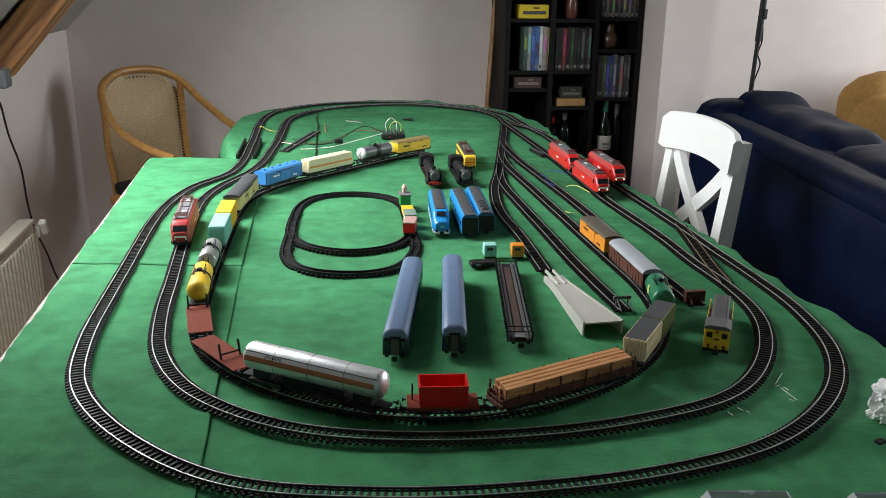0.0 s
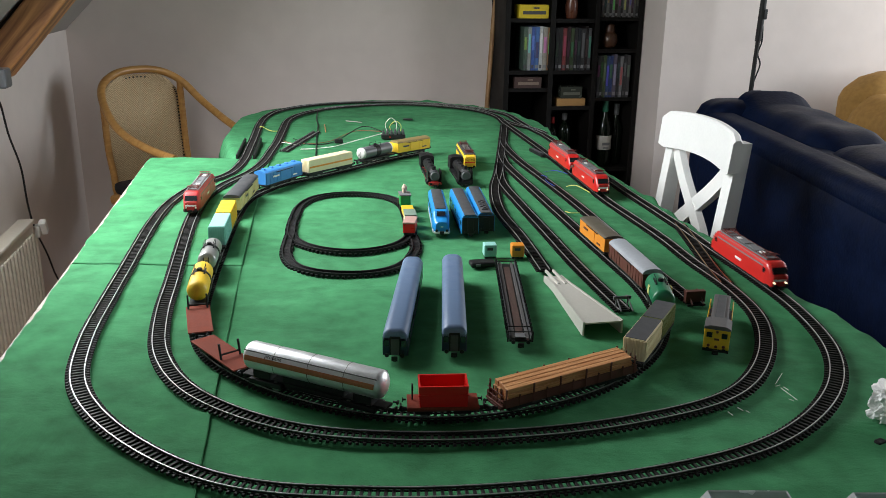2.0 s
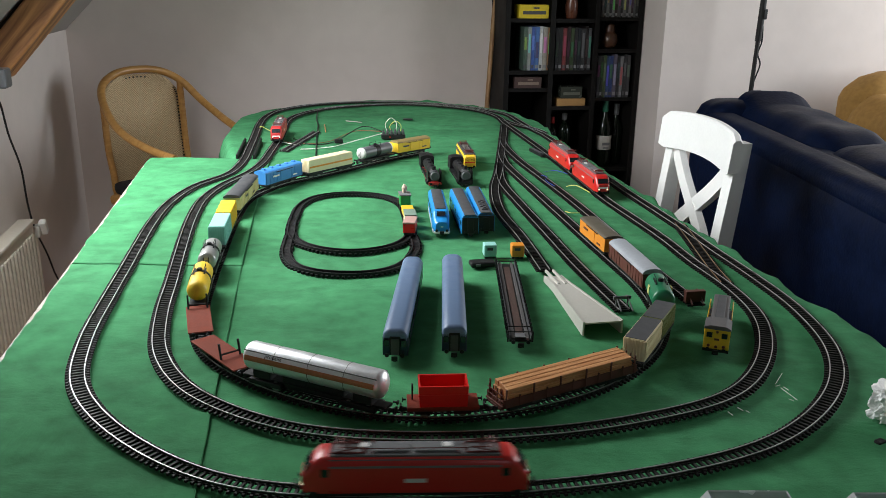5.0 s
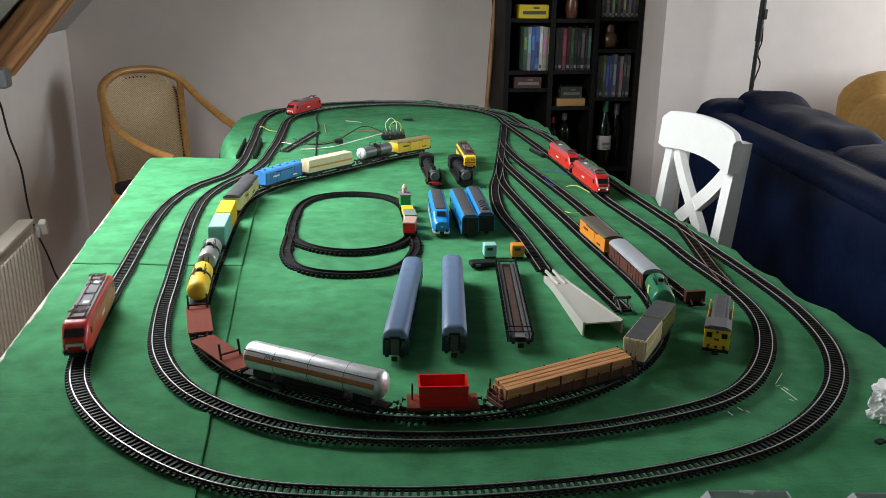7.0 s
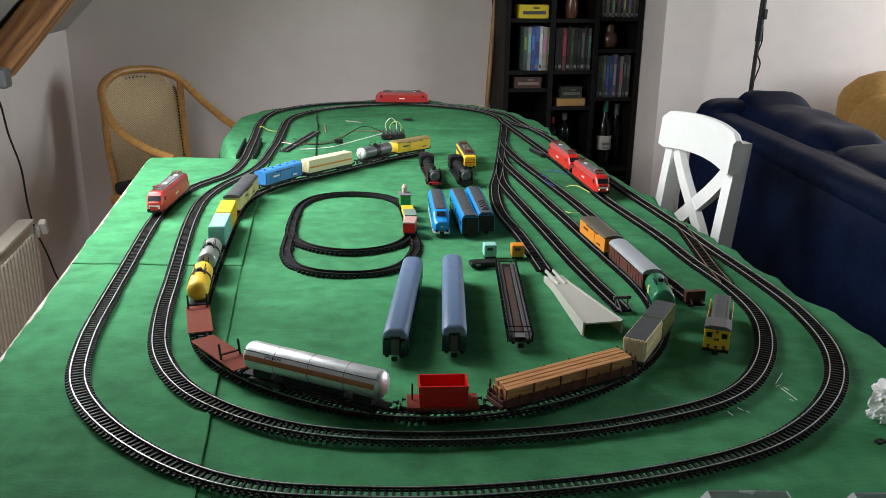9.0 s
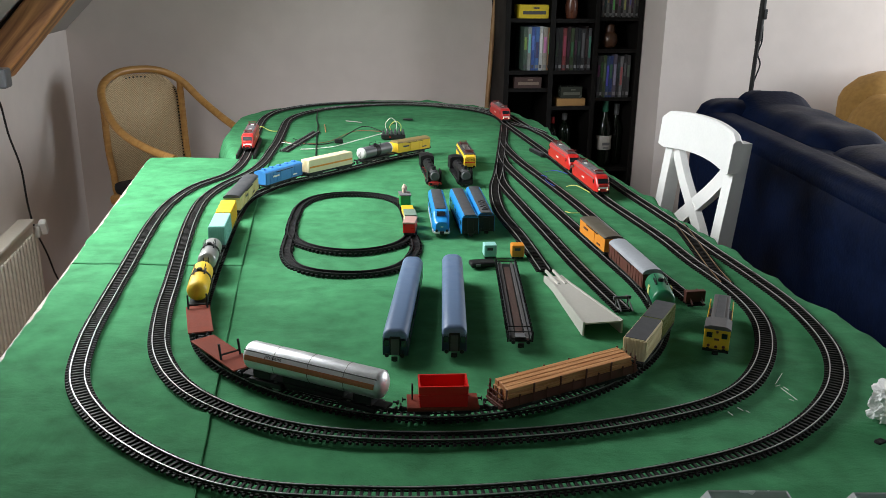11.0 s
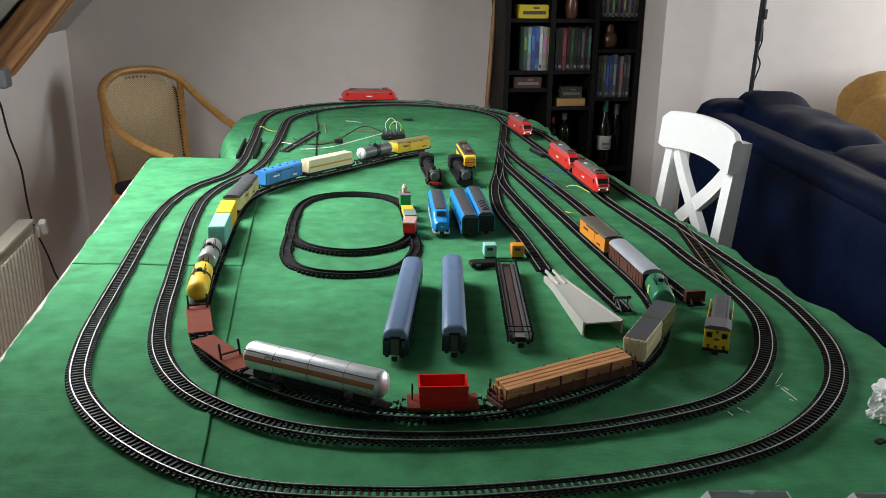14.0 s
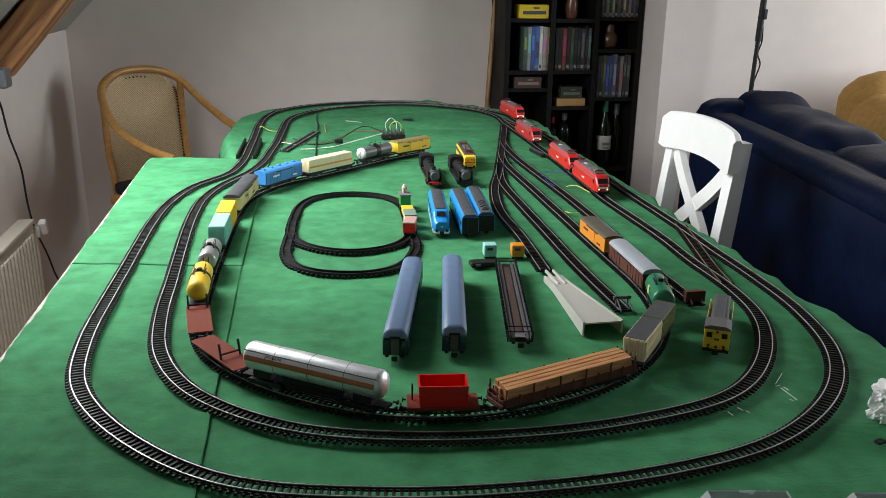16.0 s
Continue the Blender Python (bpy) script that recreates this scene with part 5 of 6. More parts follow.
stick(0.334, 0.871, 0.0095, -72, M_WIREW, "tiny white plastic offcut on the cloth", 0.0005)
stick(0.349, 0.882, 0.009, -63, M_WIREW, "tiny white plastic offcut on the cloth", 0.0005)
stick(0.356, 0.876, 0.005, -53, M_WIREW, "tiny white plastic offcut on the cloth", 0.0005)
_t = part("black_scrap", boxed(-0.016, 0.016, -0.010, 0.010, 0, 0.003, 0.001), M_BLK, None, "flat black scrap of plastic track base")
tagged(_t, category="scrap").matrix_world = pose(-0.129, 2.940, CLOTH, 0, 0, -4)
_t = part("black_scrap", boxed(-0.006, 0.006, -0.004, 0.004, 0, 0.004, 0.0015), M_BLK, None, "tiny black crumb on the green cloth")
tagged(_t, category="scrap").matrix_world = pose(0.477, 0.811, CLOTH, 0, 0, 30)


def tissue():
    bm = bmesh.new()
    bmesh.ops.create_icosphere(bm, subdivisions=5, radius=1)
    for v in bm.verts:
        d = v.co.normalized()
        w = d + 0.35 * Vector((noise.noise(d * 2.3), noise.noise(d * 2.3 + Vector((5, 0, 0))), noise.noise(d * 2.3 + Vector((0, 9, 0)))))
        k = 0.92 + 0.30 * noise.noise(d * 1.6) - 0.42 * abs(noise.noise(w * 2.6)) - 0.22 * abs(noise.noise(w * 5.5)) + 0.10 * (1 - abs(noise.noise(w * 9)))
        v.co = Vector((d.x * 0.032 * k, d.y * 0.026 * k, max(d.z * 0.036 * k, -0.020)))
    o = part("tissue", bm, mat("white_tissue", (0.90, 0.90, 0.89), 0.9, var=0.03), None, "crumpled ball of white tissue paper")
    tagged(o, category="tissue").matrix_world = pose(0.520, 0.862, CLOTH + 0.0205)


tissue()
M_CLEAR = mat("clear_plastic", (0.80, 0.82, 0.82), 0.22, var=0.03, trans=0.5, spec=0.5)


def clear_box(x, y, rz, w, d, h, label):
    t = thing("plastic_box", pose(x, y, CLOTH, 0, 0, rz), label, "box", "clear boxes")
    b = bmesh.new()
    k = 0.86
    out = [(-w / 2, -d / 2), (w / 2, -d / 2), (w / 2, d / 2), (-w / 2, d / 2)]
    q = 0.0012
    loft(b, [[(x_, y_, 0) for x_, y_ in out], [(x_ * k, y_ * k, h) for x_, y_ in out], [(x_ * k * 0.98, y_ * k * 0.98, h - q) for x_, y_ in out], [(x_ * 0.98, y_ * 0.98, q) for x_, y_ in out]], caps=False)
    bmesh.ops.holes_fill(b, edges=[e for e in b.edges if e.is_boundary], sides=0)
    part("lid", b, M_CLEAR, t)
    part("tray", boxed(-w / 2 + 0.004, w / 2 - 0.004, -d / 2 + 0.004, d / 2 - 0.004, 0.002, 0.006), M_GRY, t)


clear_box(0.292, 0.655, 1, 0.088, 0.09, 0.016, "clear plastic storage box lying on the cloth")
clear_box(0.435, 0.655, 1, 0.10, 0.09, 0.016, "clear plastic storage box near the table corner")

# ---- bridge strips beside the outer track where the two boards meet ----
_t = thing("bridge_plate", pose(0, 0, 0), "pair of black strips bridging the board joint", "model accessory")
for _o in (-0.0225, 0.0225):
    part("strip", sweep(P_OUTER, _o, TOP + 0.003, RAIL + 0.004, 0.005, 4.60, 4.86), M_BLK, _t)

# ---- roof beam and dark slab ----


def slanted(name, material, label, v0, v1, ua, za, length, depth):
    """A bar that runs up the roof slope from (ua, za)."""
    o = structure(name, boxed(0, length, v0, v1, -depth, 0, 0.006), material, BASE @ Matrix.Translation((ua, 0, za)) @ Euler((0, -radians(48), 0)).to_matrix().to_4x4(), label)
    return o


slanted("roof_beam", M_BEAM, "knotty orange-brown roof beam, rough sawn", 2.66, 2.80, -0.872, 0.979, 1.6, 0.085)
# near-black slab that fills the dark area above the beam
slanted("dark_slab", mat("dark_brown_fill", (0.030, 0.020, 0.013), 0.8, var=0.4, scale=10), "dark brown slab above the roof beam", 2.70, 2.84, -0.915, 1.065, 1.5, 0.11)
_t = thing("wall_lamp_box", room(-0.803, 2.62, 0.930), "small grey-white box at the beam's foot", "fixture")
part("housing", boxed(-0.06, 0.030, -0.03, 0.03, -0.02, 0.035, 0.006), mat("grey_white_plastic", (0.10, 0.105, 0.115), 0.4), _t)

# ---- radiator and cable ----
M_RAD = mat("radiator_enamel", (0.62, 0.57, 0.48), 0.4, var=0.05, scale=8)
_t = thing("radiator", room(-0.832, 0, 0), "cream panel radiator on the knee wall", "radiator")
part("panel", boxed(-0.035, 0.0, 1.60, 2.86, 0.12, 0.445, 0.008), M_RAD, _t)
for _i in range(38):
    _v = 1.62 + _i * 0.0325
    part("flute", boxed(-0.002, 0.006, _v, _v + 0.020, 0.15, 0.415, 0.003, seg=1), M_RAD, _t)
part("top_grille", boxed(-0.046, 0.004, 1.60, 2.865, 0.440, 0.455, 0.003), M_RAD, _t)
part("valve", boxed(-0.028, 0.012, 2.875, 2.915, 0.385, 0.425, 0.006), M_IVORY, _t, "small cream valve head")
part("pipe", cyled((-0.01, 2.895, 0.0), (-0.01, 2.895, 0.39), 0.008, seg=12), M_RAD, _t)
for _v in (1.7, 2.75):
    part("bracket", boxed(-0.047, -0.03, _v - 0.02, _v + 0.02, 0.2, 0.4), M_RAD, _t)


def cable(name, pts, r, material, label, category="cable"):
    q = [tuple(room(*p).translation) for p in pts]
    return tagged(part(name, tube([tuple(a) for a in spline(q)], r, 8), material, None, label, True), category=category)


cable("cable", [(-0.82, 2.60, 0.905), (-0.840, 2.730, 0.851), (-0.840, 2.767, 0.751), (-0.840, 2.841, 0.631), (-0.840, 2.858, 0.508), (-0.840, 2.898, 0.412), (-0.840, 2.998, 0.290), (-0.840, 3.103, 0.150), (-0.80, 3.223, 0.006)], 0.0032, M_BLK, "thin black cable hanging down the knee wall")
_t = thing("cable_switch", room(-0.815, 2.905, 0.415, 0, 25, 0), "small white inline switch on the black cable", "switch")
part("housing", boxed(-0.012, 0.012, -0.013, 0.013, -0.025, 0.025, 0.005), M_WHITE, _t)

# ---- cane armchair ----
M_RATTAN = wood("honey_rattan", (0.52, 0.28, 0.085), (0.42, 0.205, 0.055), (8, 50, 50), 0.4)


def cane_material():
    m = mat("woven_cane", (0.42, 0.29, 0.15), 0.7, var=0.1, scale=20)
    t, l = m.node_tree.nodes, m.node_tree.links
    b = t["Principled BSDF"]
    co, ch = t.new("ShaderNodeTexCoord"), t.new("ShaderNodeTexChecker")
    ch.inputs["Scale"].default_value = 260
    ch.inputs["Color1"].default_value, ch.inputs["Color2"].default_value = (0.66, 0.50, 0.30, 1), (0.40, 0.28, 0.15, 1)
    l.new(co.outputs["Object"], ch.inputs["Vector"])
    l.new(ch.outputs[0], b.inputs["Base Color"])
    return m


def cane_chair():
    t = thing("armchair", room(-0.405, 3.305, -0.010, 220), "honey rattan armchair with a woven cane back", "chair")
    rail = [(0.185, 0.25, 0.625), (0.212, 0.12, 0.650), (0.222, -0.02, 0.690), (0.205, -0.14, 0.755), (0.172, -0.215, 0.825), (0.100, -0.245, 0.868), (0, -0.252, 0.880)]
    rail = rail + [(-x, y, z) for x, y, z in rail[-2::-1]]
    part("arm_rail", tube([tuple(p) for p in spline(rail, n=8)], 0.0145, 12), M_RATTAN, t, "bent rattan arm and top rail", True)
    for s in (-1, 1):
        part("upright", tube([tuple(p) for p in spline([(s * 0.168, -0.222, 0.825), (s * 0.170, -0.215, 0.60), (s * 0.165, -0.195, 0.42), (s * 0.160, -0.215, 0.0)])], 0.013, 10), M_RATTAN, t, "", True)
        part("front_leg", tube([tuple(p) for p in spline([(s * 0.190, 0.21, 0.630), (s * 0.195, 0.21, 0.42), (s * 0.195, 0.215, 0.0)])], 0.0165, 10), M_RATTAN, t, "", True)
        part("side_rail", cyled((s * 0.17, -0.20, 0.40), (s * 0.20, 0.21, 0.40), 0.013, seg=10), M_RATTAN, t)
    b = bmesh.new()
    n, k = 16, 14
    loops = []
    for j in range(k + 1):
        f = j / k
        z = 0.43 + f * 0.430
        half = 0.171 if f < 0.75 else 0.171 * math.sqrt(max(0.06, 1 - ((f - 0.75) / 0.29) ** 2))
        loops.append([(half * (2 * i / n - 1), -0.215 - 0.03 * f - 0.028 * (1 - (2 * i / n - 1) ** 2), z) for i in range(n + 1)])
    rows = [[b.verts.new(c) for c in lp] for lp in loops]
    for a, c in zip(rows, rows[1:]):
        for i in range(n):
            b.faces.new((a[i], a[i + 1], c[i + 1], c[i]))
    o = part("back_panel", b, cane_material(), t, "pale woven cane panel", True)
    s_ = o.modifiers.new("thickness", "SOLIDIFY")
    s_.thickness = 0.004
    rim = [(sx * 0.159, 0.50 + 0.0125 * i) for sx in (-1, 1) for i in range(22)]
    rim += [(0.159 * math.cos(math.pi * (i + 0.5) / 30), 0.770 + 0.080 * math.sin(math.pi * (i + 0.5) / 30)) for i in range(30)]
    for x, z in rim:
        f = (z - 0.43) / 0.430
        part("cane_hole", boxed(-0.0026, 0.0026, -0.0015, 0.0015, -0.0026, 0.0026), M_BLK, t).matrix_local = pose(x, -0.215 - 0.03 * f - 0.028 * (1 - (x / 0.171) ** 2) + 0.0065, z)
    part("seat", boxed(-0.20, 0.20, -0.20, 0.235, 0.385, 0.425, 0.015), M_RATTAN, t)
    part("cushion", boxed(-0.185, 0.185, -0.19, 0.22, 0.425, 0.475, 0.02), mat("black_cushion", (0.012, 0.013, 0.016), 0.8), t, "black seat cushion")
    part("front_rail", cyled((-0.20, 0.21, 0.40), (0.20, 0.21, 0.40), 0.013, seg=10), M_RATTAN, t)


cane_chair()

# ---- white dining chair ----
M_CHAIR = mat("white_lacquer", (0.88, 0.88, 0.86), 0.4, var=0.03, scale=20)


def white_chair():
    t = thing("dining_chair", room(0.984, 1.894, -0.012), "white-painted wooden chair with a crossed back", "chair")
    lean = 0.10

    def up(z):
        return -0.021 + (z - 0.45) * lean

    for s in (-1, 1):
        b = bmesh.new()
        y = s * 0.158
        loft(b, [[(up(z) - d, y - 0.019, z), (up(z) + d, y - 0.019, z), (up(z) + d, y + 0.019, z), (up(z) - d, y + 0.019, z)] for z, d in ((0.44, 0.020), (0.70, 0.018), (0.895, 0.015))])
        part("back_post", b, M_CHAIR, t)
        b = bmesh.new()
        loft(b, [[(x - 0.02, y - 0.02, z), (x + 0.02, y - 0.02, z), (x + 0.02, y + 0.02, z), (x - 0.02, y + 0.02, z)] for z, x in ((0.012, 0.01), (0.44, -0.022))])
        part("back_leg", b, M_CHAIR, t)
        part("front_leg", boxed(-0.42, -0.38, y - 0.02, y + 0.02, 0.012, 0.43, 0.003), M_CHAIR, t)
        part("side_rail", boxed(-0.40, -0.03, y - 0.011, y + 0.011, 0.38, 0.43, 0.002), M_CHAIR, t)
        b = bmesh.new()
        pts = [(-s * 0.142, 0.560), (-s * 0.074, 0.640), (0.0, 0.702), (s * 0.074, 0.762), (s * 0.140, 0.828)]
        loft(b, [[(up(z) + dx, yy + dy, z + dz) for dx, dy, dz in ((-0.009, -s * 0.013, 0.013), (0.009, -s * 0.013, 0.013), (0.009, s * 0.013, -0.013), (-0.009, s * 0.013, -0.013))] for yy, z in [tuple(q) for q in spline(pts)]])
        part("cross_brace", b, M_CHAIR, t)
    b = bmesh.new()
    lo = []
    for i in range(17):
        f = 2 * i / 16 - 1
        y = f * 0.186
        bow = 0.022 * (1 - f * f)
        zt = 0.915 + 0.012 * (1 - f * f) - (0.012 if abs(f) == 1 else 0)
        zb = 0.820 + 0.014 * (1 - f * f) + (0.010 if abs(f) == 1 else 0)
        x0, x1 = up(0.86) + bow - 0.026, up(0.88) + bow - 0.024
        lo.append([(x0 - 0.013, y, zb), (x0 + 0.013, y, zb), (x1 + 0.011, y, zt - 0.006), (x1 + 0.006, y, zt), (x1 - 0.006, y, zt), (x1 - 0.011, y, zt - 0.006)])
    part("top_rail", loft(b, lo), M_CHAIR, t, "broad curved white top rail", True)
    part("seat", boxed(-0.43, -0.006, -0.215, 0.215, 0.425, 0.452, 0.008), M_CHAIR, t)
    part("front_rail", boxed(-0.412, -0.388, -0.185, 0.185, 0.37, 0.425, 0.002), M_CHAIR, t)
    part("lower_back_rail", boxed(-0.028, -0.004, -0.150, 0.150, 0.53, 0.56, 0.002), M_CHAIR, t)


white_chair()

# ---- sofa ----
M_NAVY = mat("navy_leather", (0.0022, 0.0062, 0.0235), 0.5, spec=0.10, var=0.45, scale=6, bump=0.3, bscale=120)


def soft_box(x0, x1, y0, y1, z0, z1, r, puff=0.0, wr=0.006, sub=4):
    """An upholstered block: rounded, bulging, slightly wrinkled."""
    bm = bmesh.new()
    bmesh.ops.create_cube(bm, size=2)
    bmesh.ops.subdivide_edges(bm, edges=bm.edges, cuts=11, use_grid_fill=True)
    c = Vector(((x0 + x1) / 2, (y0 + y1) / 2, (z0 + z1) / 2))
    h = Vector(((x1 - x0) / 2, (y1 - y0) / 2, (z1 - z0) / 2))
    for v in bm.verts:
        q = v.co.copy()
        p = Vector((q.x * h.x, q.y * h.y, q.z * h.z))
        core = Vector((max(-h.x + r, min(h.x - r, p.x)), max(-h.y + r, min(h.y - r, p.y)), max(-h.z + r, min(h.z - r, p.z))))
        d = p - core
        if d.length > 1e-6:
            p = core + d.normalized() * r
        k = puff * (1 - q.x ** 2) * (1 - q.y ** 2) + puff * (1 - q.y ** 2) * (1 - q.z ** 2) + puff * (1 - q.x ** 2) * (1 - q.z ** 2)
        p += p.normalized() * k
        w = c + p
        p += p.normalized() * wr * noise.noise(w * 7)
        v.co = c + p
    return bm


def sofa():
    t = thing("sofa", BASE @ Matrix.Translation((1.352, 2.69, -0.012)) @ pose(0, 0, 0, 0, 0, -9) @ Matrix.Translation((-1.24, -2.57, 0)), "dark navy leather sofa with plump back cushions", "sofa")
    part("backrest", soft_box(1.235, 1.42, 0.30, 2.56, 0.05, 0.825, 0.045, 0.004, 0.004), M_NAVY, t, "", True)
    part("top_roll", soft_box(1.240, 1.345, 0.30, 2.55, 0.765, 0.842, 0.036, 0.0, 0.005), M_NAVY, t, "", True)
    part("armrest", soft_box(1.24, 2.05, 2.44, 2.64, 0.05, 0.66, 0.08, 0.01, 0.006), M_NAVY, t, "", True)
    part("back_wing", soft_box(1.238, 1.45, 2.36, 2.58, 0.05, 0.872, 0.075, 0.0, 0.006), M_NAVY, t, "", True)
    part("seat_base", soft_box(1.40, 2.10, 0.35, 2.42, 0.06, 0.43, 0.05, 0.01, 0.006), M_NAVY, t, "", True)
    for v0, v1, z1, horn in ((1.83, 2.52, 0.860, 0.060), (1.10, 1.85, 0.842, 0.012), (0.36, 1.12, 0.842, 0.012)):
        b = soft_box(1.335, 1.60, v0, v1, 0.42, z1, 0.085, 0.018, 0.012)
        for v in b.verts:
            if v.co.z > 0.70:
                k = max(0.0, 1 - (v1 - 0.07 - v.co.y) ** 2 / 0.0055)
                v.co.z += horn * k * (v.co.z - 0.70) / 0.2 + 0.012 * noise.noise((v.co.x * 9, v.co.y * 14, 4.0))
        part("back_cushion", b, M_NAVY, t, "plump navy back cushion", True)
    for v0, v1 in ((1.38, 2.40), (0.36, 1.38)):
        part("seat_cushion", soft_box(1.62, 2.10, v0, v1, 0.40, 0.52, 0.05, 0.012, 0.008), M_NAVY, t, "", True)
    for u in (1.30, 2.0):
        for v in (0.42, 2.45):
            part("foot", cyled((u, v, 0.012), (u, v, 0.07), 0.02, seg=12), M_BLK, t)


sofa()

# ---- mustard armchair ----
M_MUST = mat("mustard_velvet", (0.38, 0.21, 0.055), 0.85, var=0.22, scale=8, bump=0.3, bscale=90)


def mustard_chair():
    t = thing("armchair", room(0, 0, 0), "mustard velvet armchair with a rounded back", "chair")
    part("backrest", soft_box(2.25, 3.08, 2.98, 3.25, 0.25, 0.878, 0.13, 0.02, 0.02), M_MUST, t, "", True)
    part("side_wing", soft_box(2.21, 2.49, 2.55, 3.12, 0.20, 0.80, 0.12, 0.02, 0.02), M_MUST, t, "", True)
    part("side_wing", soft_box(2.83, 3.11, 2.55, 3.12, 0.20, 0.80, 0.12, 0.02, 0.02), M_MUST, t, "", True)
    part("seat", soft_box(2.37, 2.97, 2.40, 3.05, 0.12, 0.46, 0.08, 0.02, 0.01), M_MUST, t, "", True)
    for u in (2.33, 3.01):
        for v in (2.6, 3.15):
            part("foot", cyled((u, v, 0), (u, v, 0.22), 0.02, seg=10), M_BLK, t)


mustard_chair()

# ---- lamp pole and leaning stick ----
_t = thing("floor_lamp", room(0, 0, 0), "slim black floor lamp pole with its cable", "lamp")
part("pole", cyled((1.8480, 3.20, 0.03), (1.8944, 3.20, 2.0), 0.0085, seg=14), M_BLK, _t)
part("base", cyled((1.8480, 3.20, 0.0), (1.8480, 3.20, 0.03), 0.13, 0.12, 32), M_BLK, _t)
part("collar", cyled((1.8712, 3.20, 1.0), (1.8944, 3.20, 2.0), 0.0125, seg=14), M_BLK, _t)
part("cord", tube([tuple(a) for a in spline([(1.873, 3.195, 1.117), (1.886, 3.195, 1.008), (1.874, 3.195, 0.953), (1.890, 3.195, 0.908), (1.872, 3.195, 0.840), (1.871, 3.195, 0.795), (1.8480, 3.19, 0.2)])], 0.003, 6), M_BLK, _t)
part("cord_adapter", boxed(1.8731, 1.8911, 3.185, 3.205, 1.085, 1.125, 0.004), M_BLK, _t)
_b = tube([tuple(a) for a in spline([(0.843, 3.66, 0.0), (0.872, 3.70, 0.45), (0.902, 3.745, 0.85), (0.930, 3.783, 1.20), (0.960, 3.795, 1.50)])], 0.0105, 10)
tagged(part("bamboo_stick", _b, wood("cane_stick", (0.40, 0.23, 0.10), (0.27, 0.14, 0.055), (40, 40, 9)), None, "brown bamboo stick leaning against the wall", True), category="stick").matrix_world = BASE
cable("cable", [(0.905, 3.775, 1.25), (0.918, 3.775, 1.0), (0.905, 3.775, 0.92), (0.915, 3.775, 0.80), (0.905, 3.775, 0.55), (0.91, 3.775, 0.006)], 0.0028, M_BLK, "thin black cable beside the bookcase")

# ---- bookcase ----
M_SHELF = mat("black_brown_veneer", (0.0055, 0.0047, 0.0042), 0.55, var=0.25, scale=6, spec=0.2)
BU = (0.931, 1.128, 1.325, 1.522)
BV = 3.56


def bookcase():
    t = thing("bookcase", room(0, 0, 0), "tall black-brown bookcase filled with discs and bottles", "bookcase")
    b0, b1 = BV, V1 - 0.004
    for u in BU:
        part("upright", boxed(u - 0.011, u + 0.011, b0, b1, 0.0, 2.02, 0.001), M_SHELF, t)
    part("back", boxed(BU[0], BU[-1], b1 - 0.008, b1, 0.0, 2.02), M_SHELF, t)
    for i, zs in enumerate(((0.06, 0.30, 0.53, 0.775, 0.850, 1.066, 1.30, 1.55, 1.80, 2.0), (0.06, 0.30, 0.485, 0.695, 0.850, 1.066, 1.30, 1.55, 1.80, 2.0), (0.06, 0.235, 0.415, 0.732, 0.940, 1.074, 1.30, 1.55, 1.80, 2.0))):
        for z in zs:
            part("shelf", boxed(BU[i] + 0.011, BU[i + 1] - 0.011, b0 + 0.004, b1 - 0.008, z - 0.016, z), M_SHELF, t)


bookcase()
CASES = {}


def case_mat(c):
    g = sum(c) / 3
    c = tuple(x * 0.7 + g * 0.3 for x in c)
    k = tuple(round(x, 2) for x in c)
    if k not in CASES:
        CASES[k] = mat("spine", tuple(x * 0.6 for x in c), 0.35, var=0.25, scale=25)
    return CASES[k]


def disc_row(u0, u1, z, h, d, cols, kind, rnd, wide):
    """Cases in a row, spines to the room."""
    u, i = u0, 0
    while u < u1 - 0.004:
        w = wide * rnd.uniform(0.85, 1.25)
        c = cols[i % len(cols)]
        hh = h * rnd.uniform(0.95, 1.0)
        t = thing(kind, room(u + w / 2, BV + 0.012, z), {"disc_case": "slim film disc case standing on a shelf", "music_case": "slim music disc case standing on a shelf", "book": "paperback book standing upright on a shelf"}[kind], kind.replace("_", " "), kind + " row")
        part("case", boxed(-w / 2 + 0.0004, w / 2 - 0.0004, 0, d, 0, hh, 0.001), case_mat(c), t)
        part("spine_label", boxed(-w * 0.32, w * 0.32, -0.0006, 0.001, hh * rnd.uniform(0.25, 0.5), hh * rnd.uniform(0.65, 0.9)), case_mat(tuple(min(1, x * rnd.choice((0.4, 1.8, 3.0)) + 0.02) for x in c)), t)
        part("spine_bar", boxed(-w * 0.34, w * 0.34, -0.0006, 0.001, hh * 0.05, hh * 0.13), case_mat((0.35, 0.35, 0.36) if i % 2 else (0.12, 0.12, 0.13)), t)
        u += w + 0.0006
        i += 1


_r = random.Random(11)
disc_row(1.005, 1.118, 0.850, 0.185, 0.13, [(0.10, 0.18, 0.13), (0.40, 0.44, 0.40), (0.02, 0.12, 0.55), (0.03, 0.20, 0.65), (0.70, 0.72, 0.70), (0.55, 0.50, 0.40), (0.65, 0.28, 0.08)], "book", _r, 0.017)
disc_row(1.146, 1.312, 0.850, 0.185, 0.135, [(0.02, 0.02, 0.022), (0.03, 0.03, 0.03), (0.30, 0.03, 0.03), (0.05, 0.02, 0.02), (0.06, 0.10, 0.03), (0.03, 0.03, 0.035), (0.02, 0.025, 0.035), (0.05, 0.05, 0.055), (0.03, 0.02, 0.02), (0.12, 0.12, 0.13)], "disc_case", _r, 0.0145)
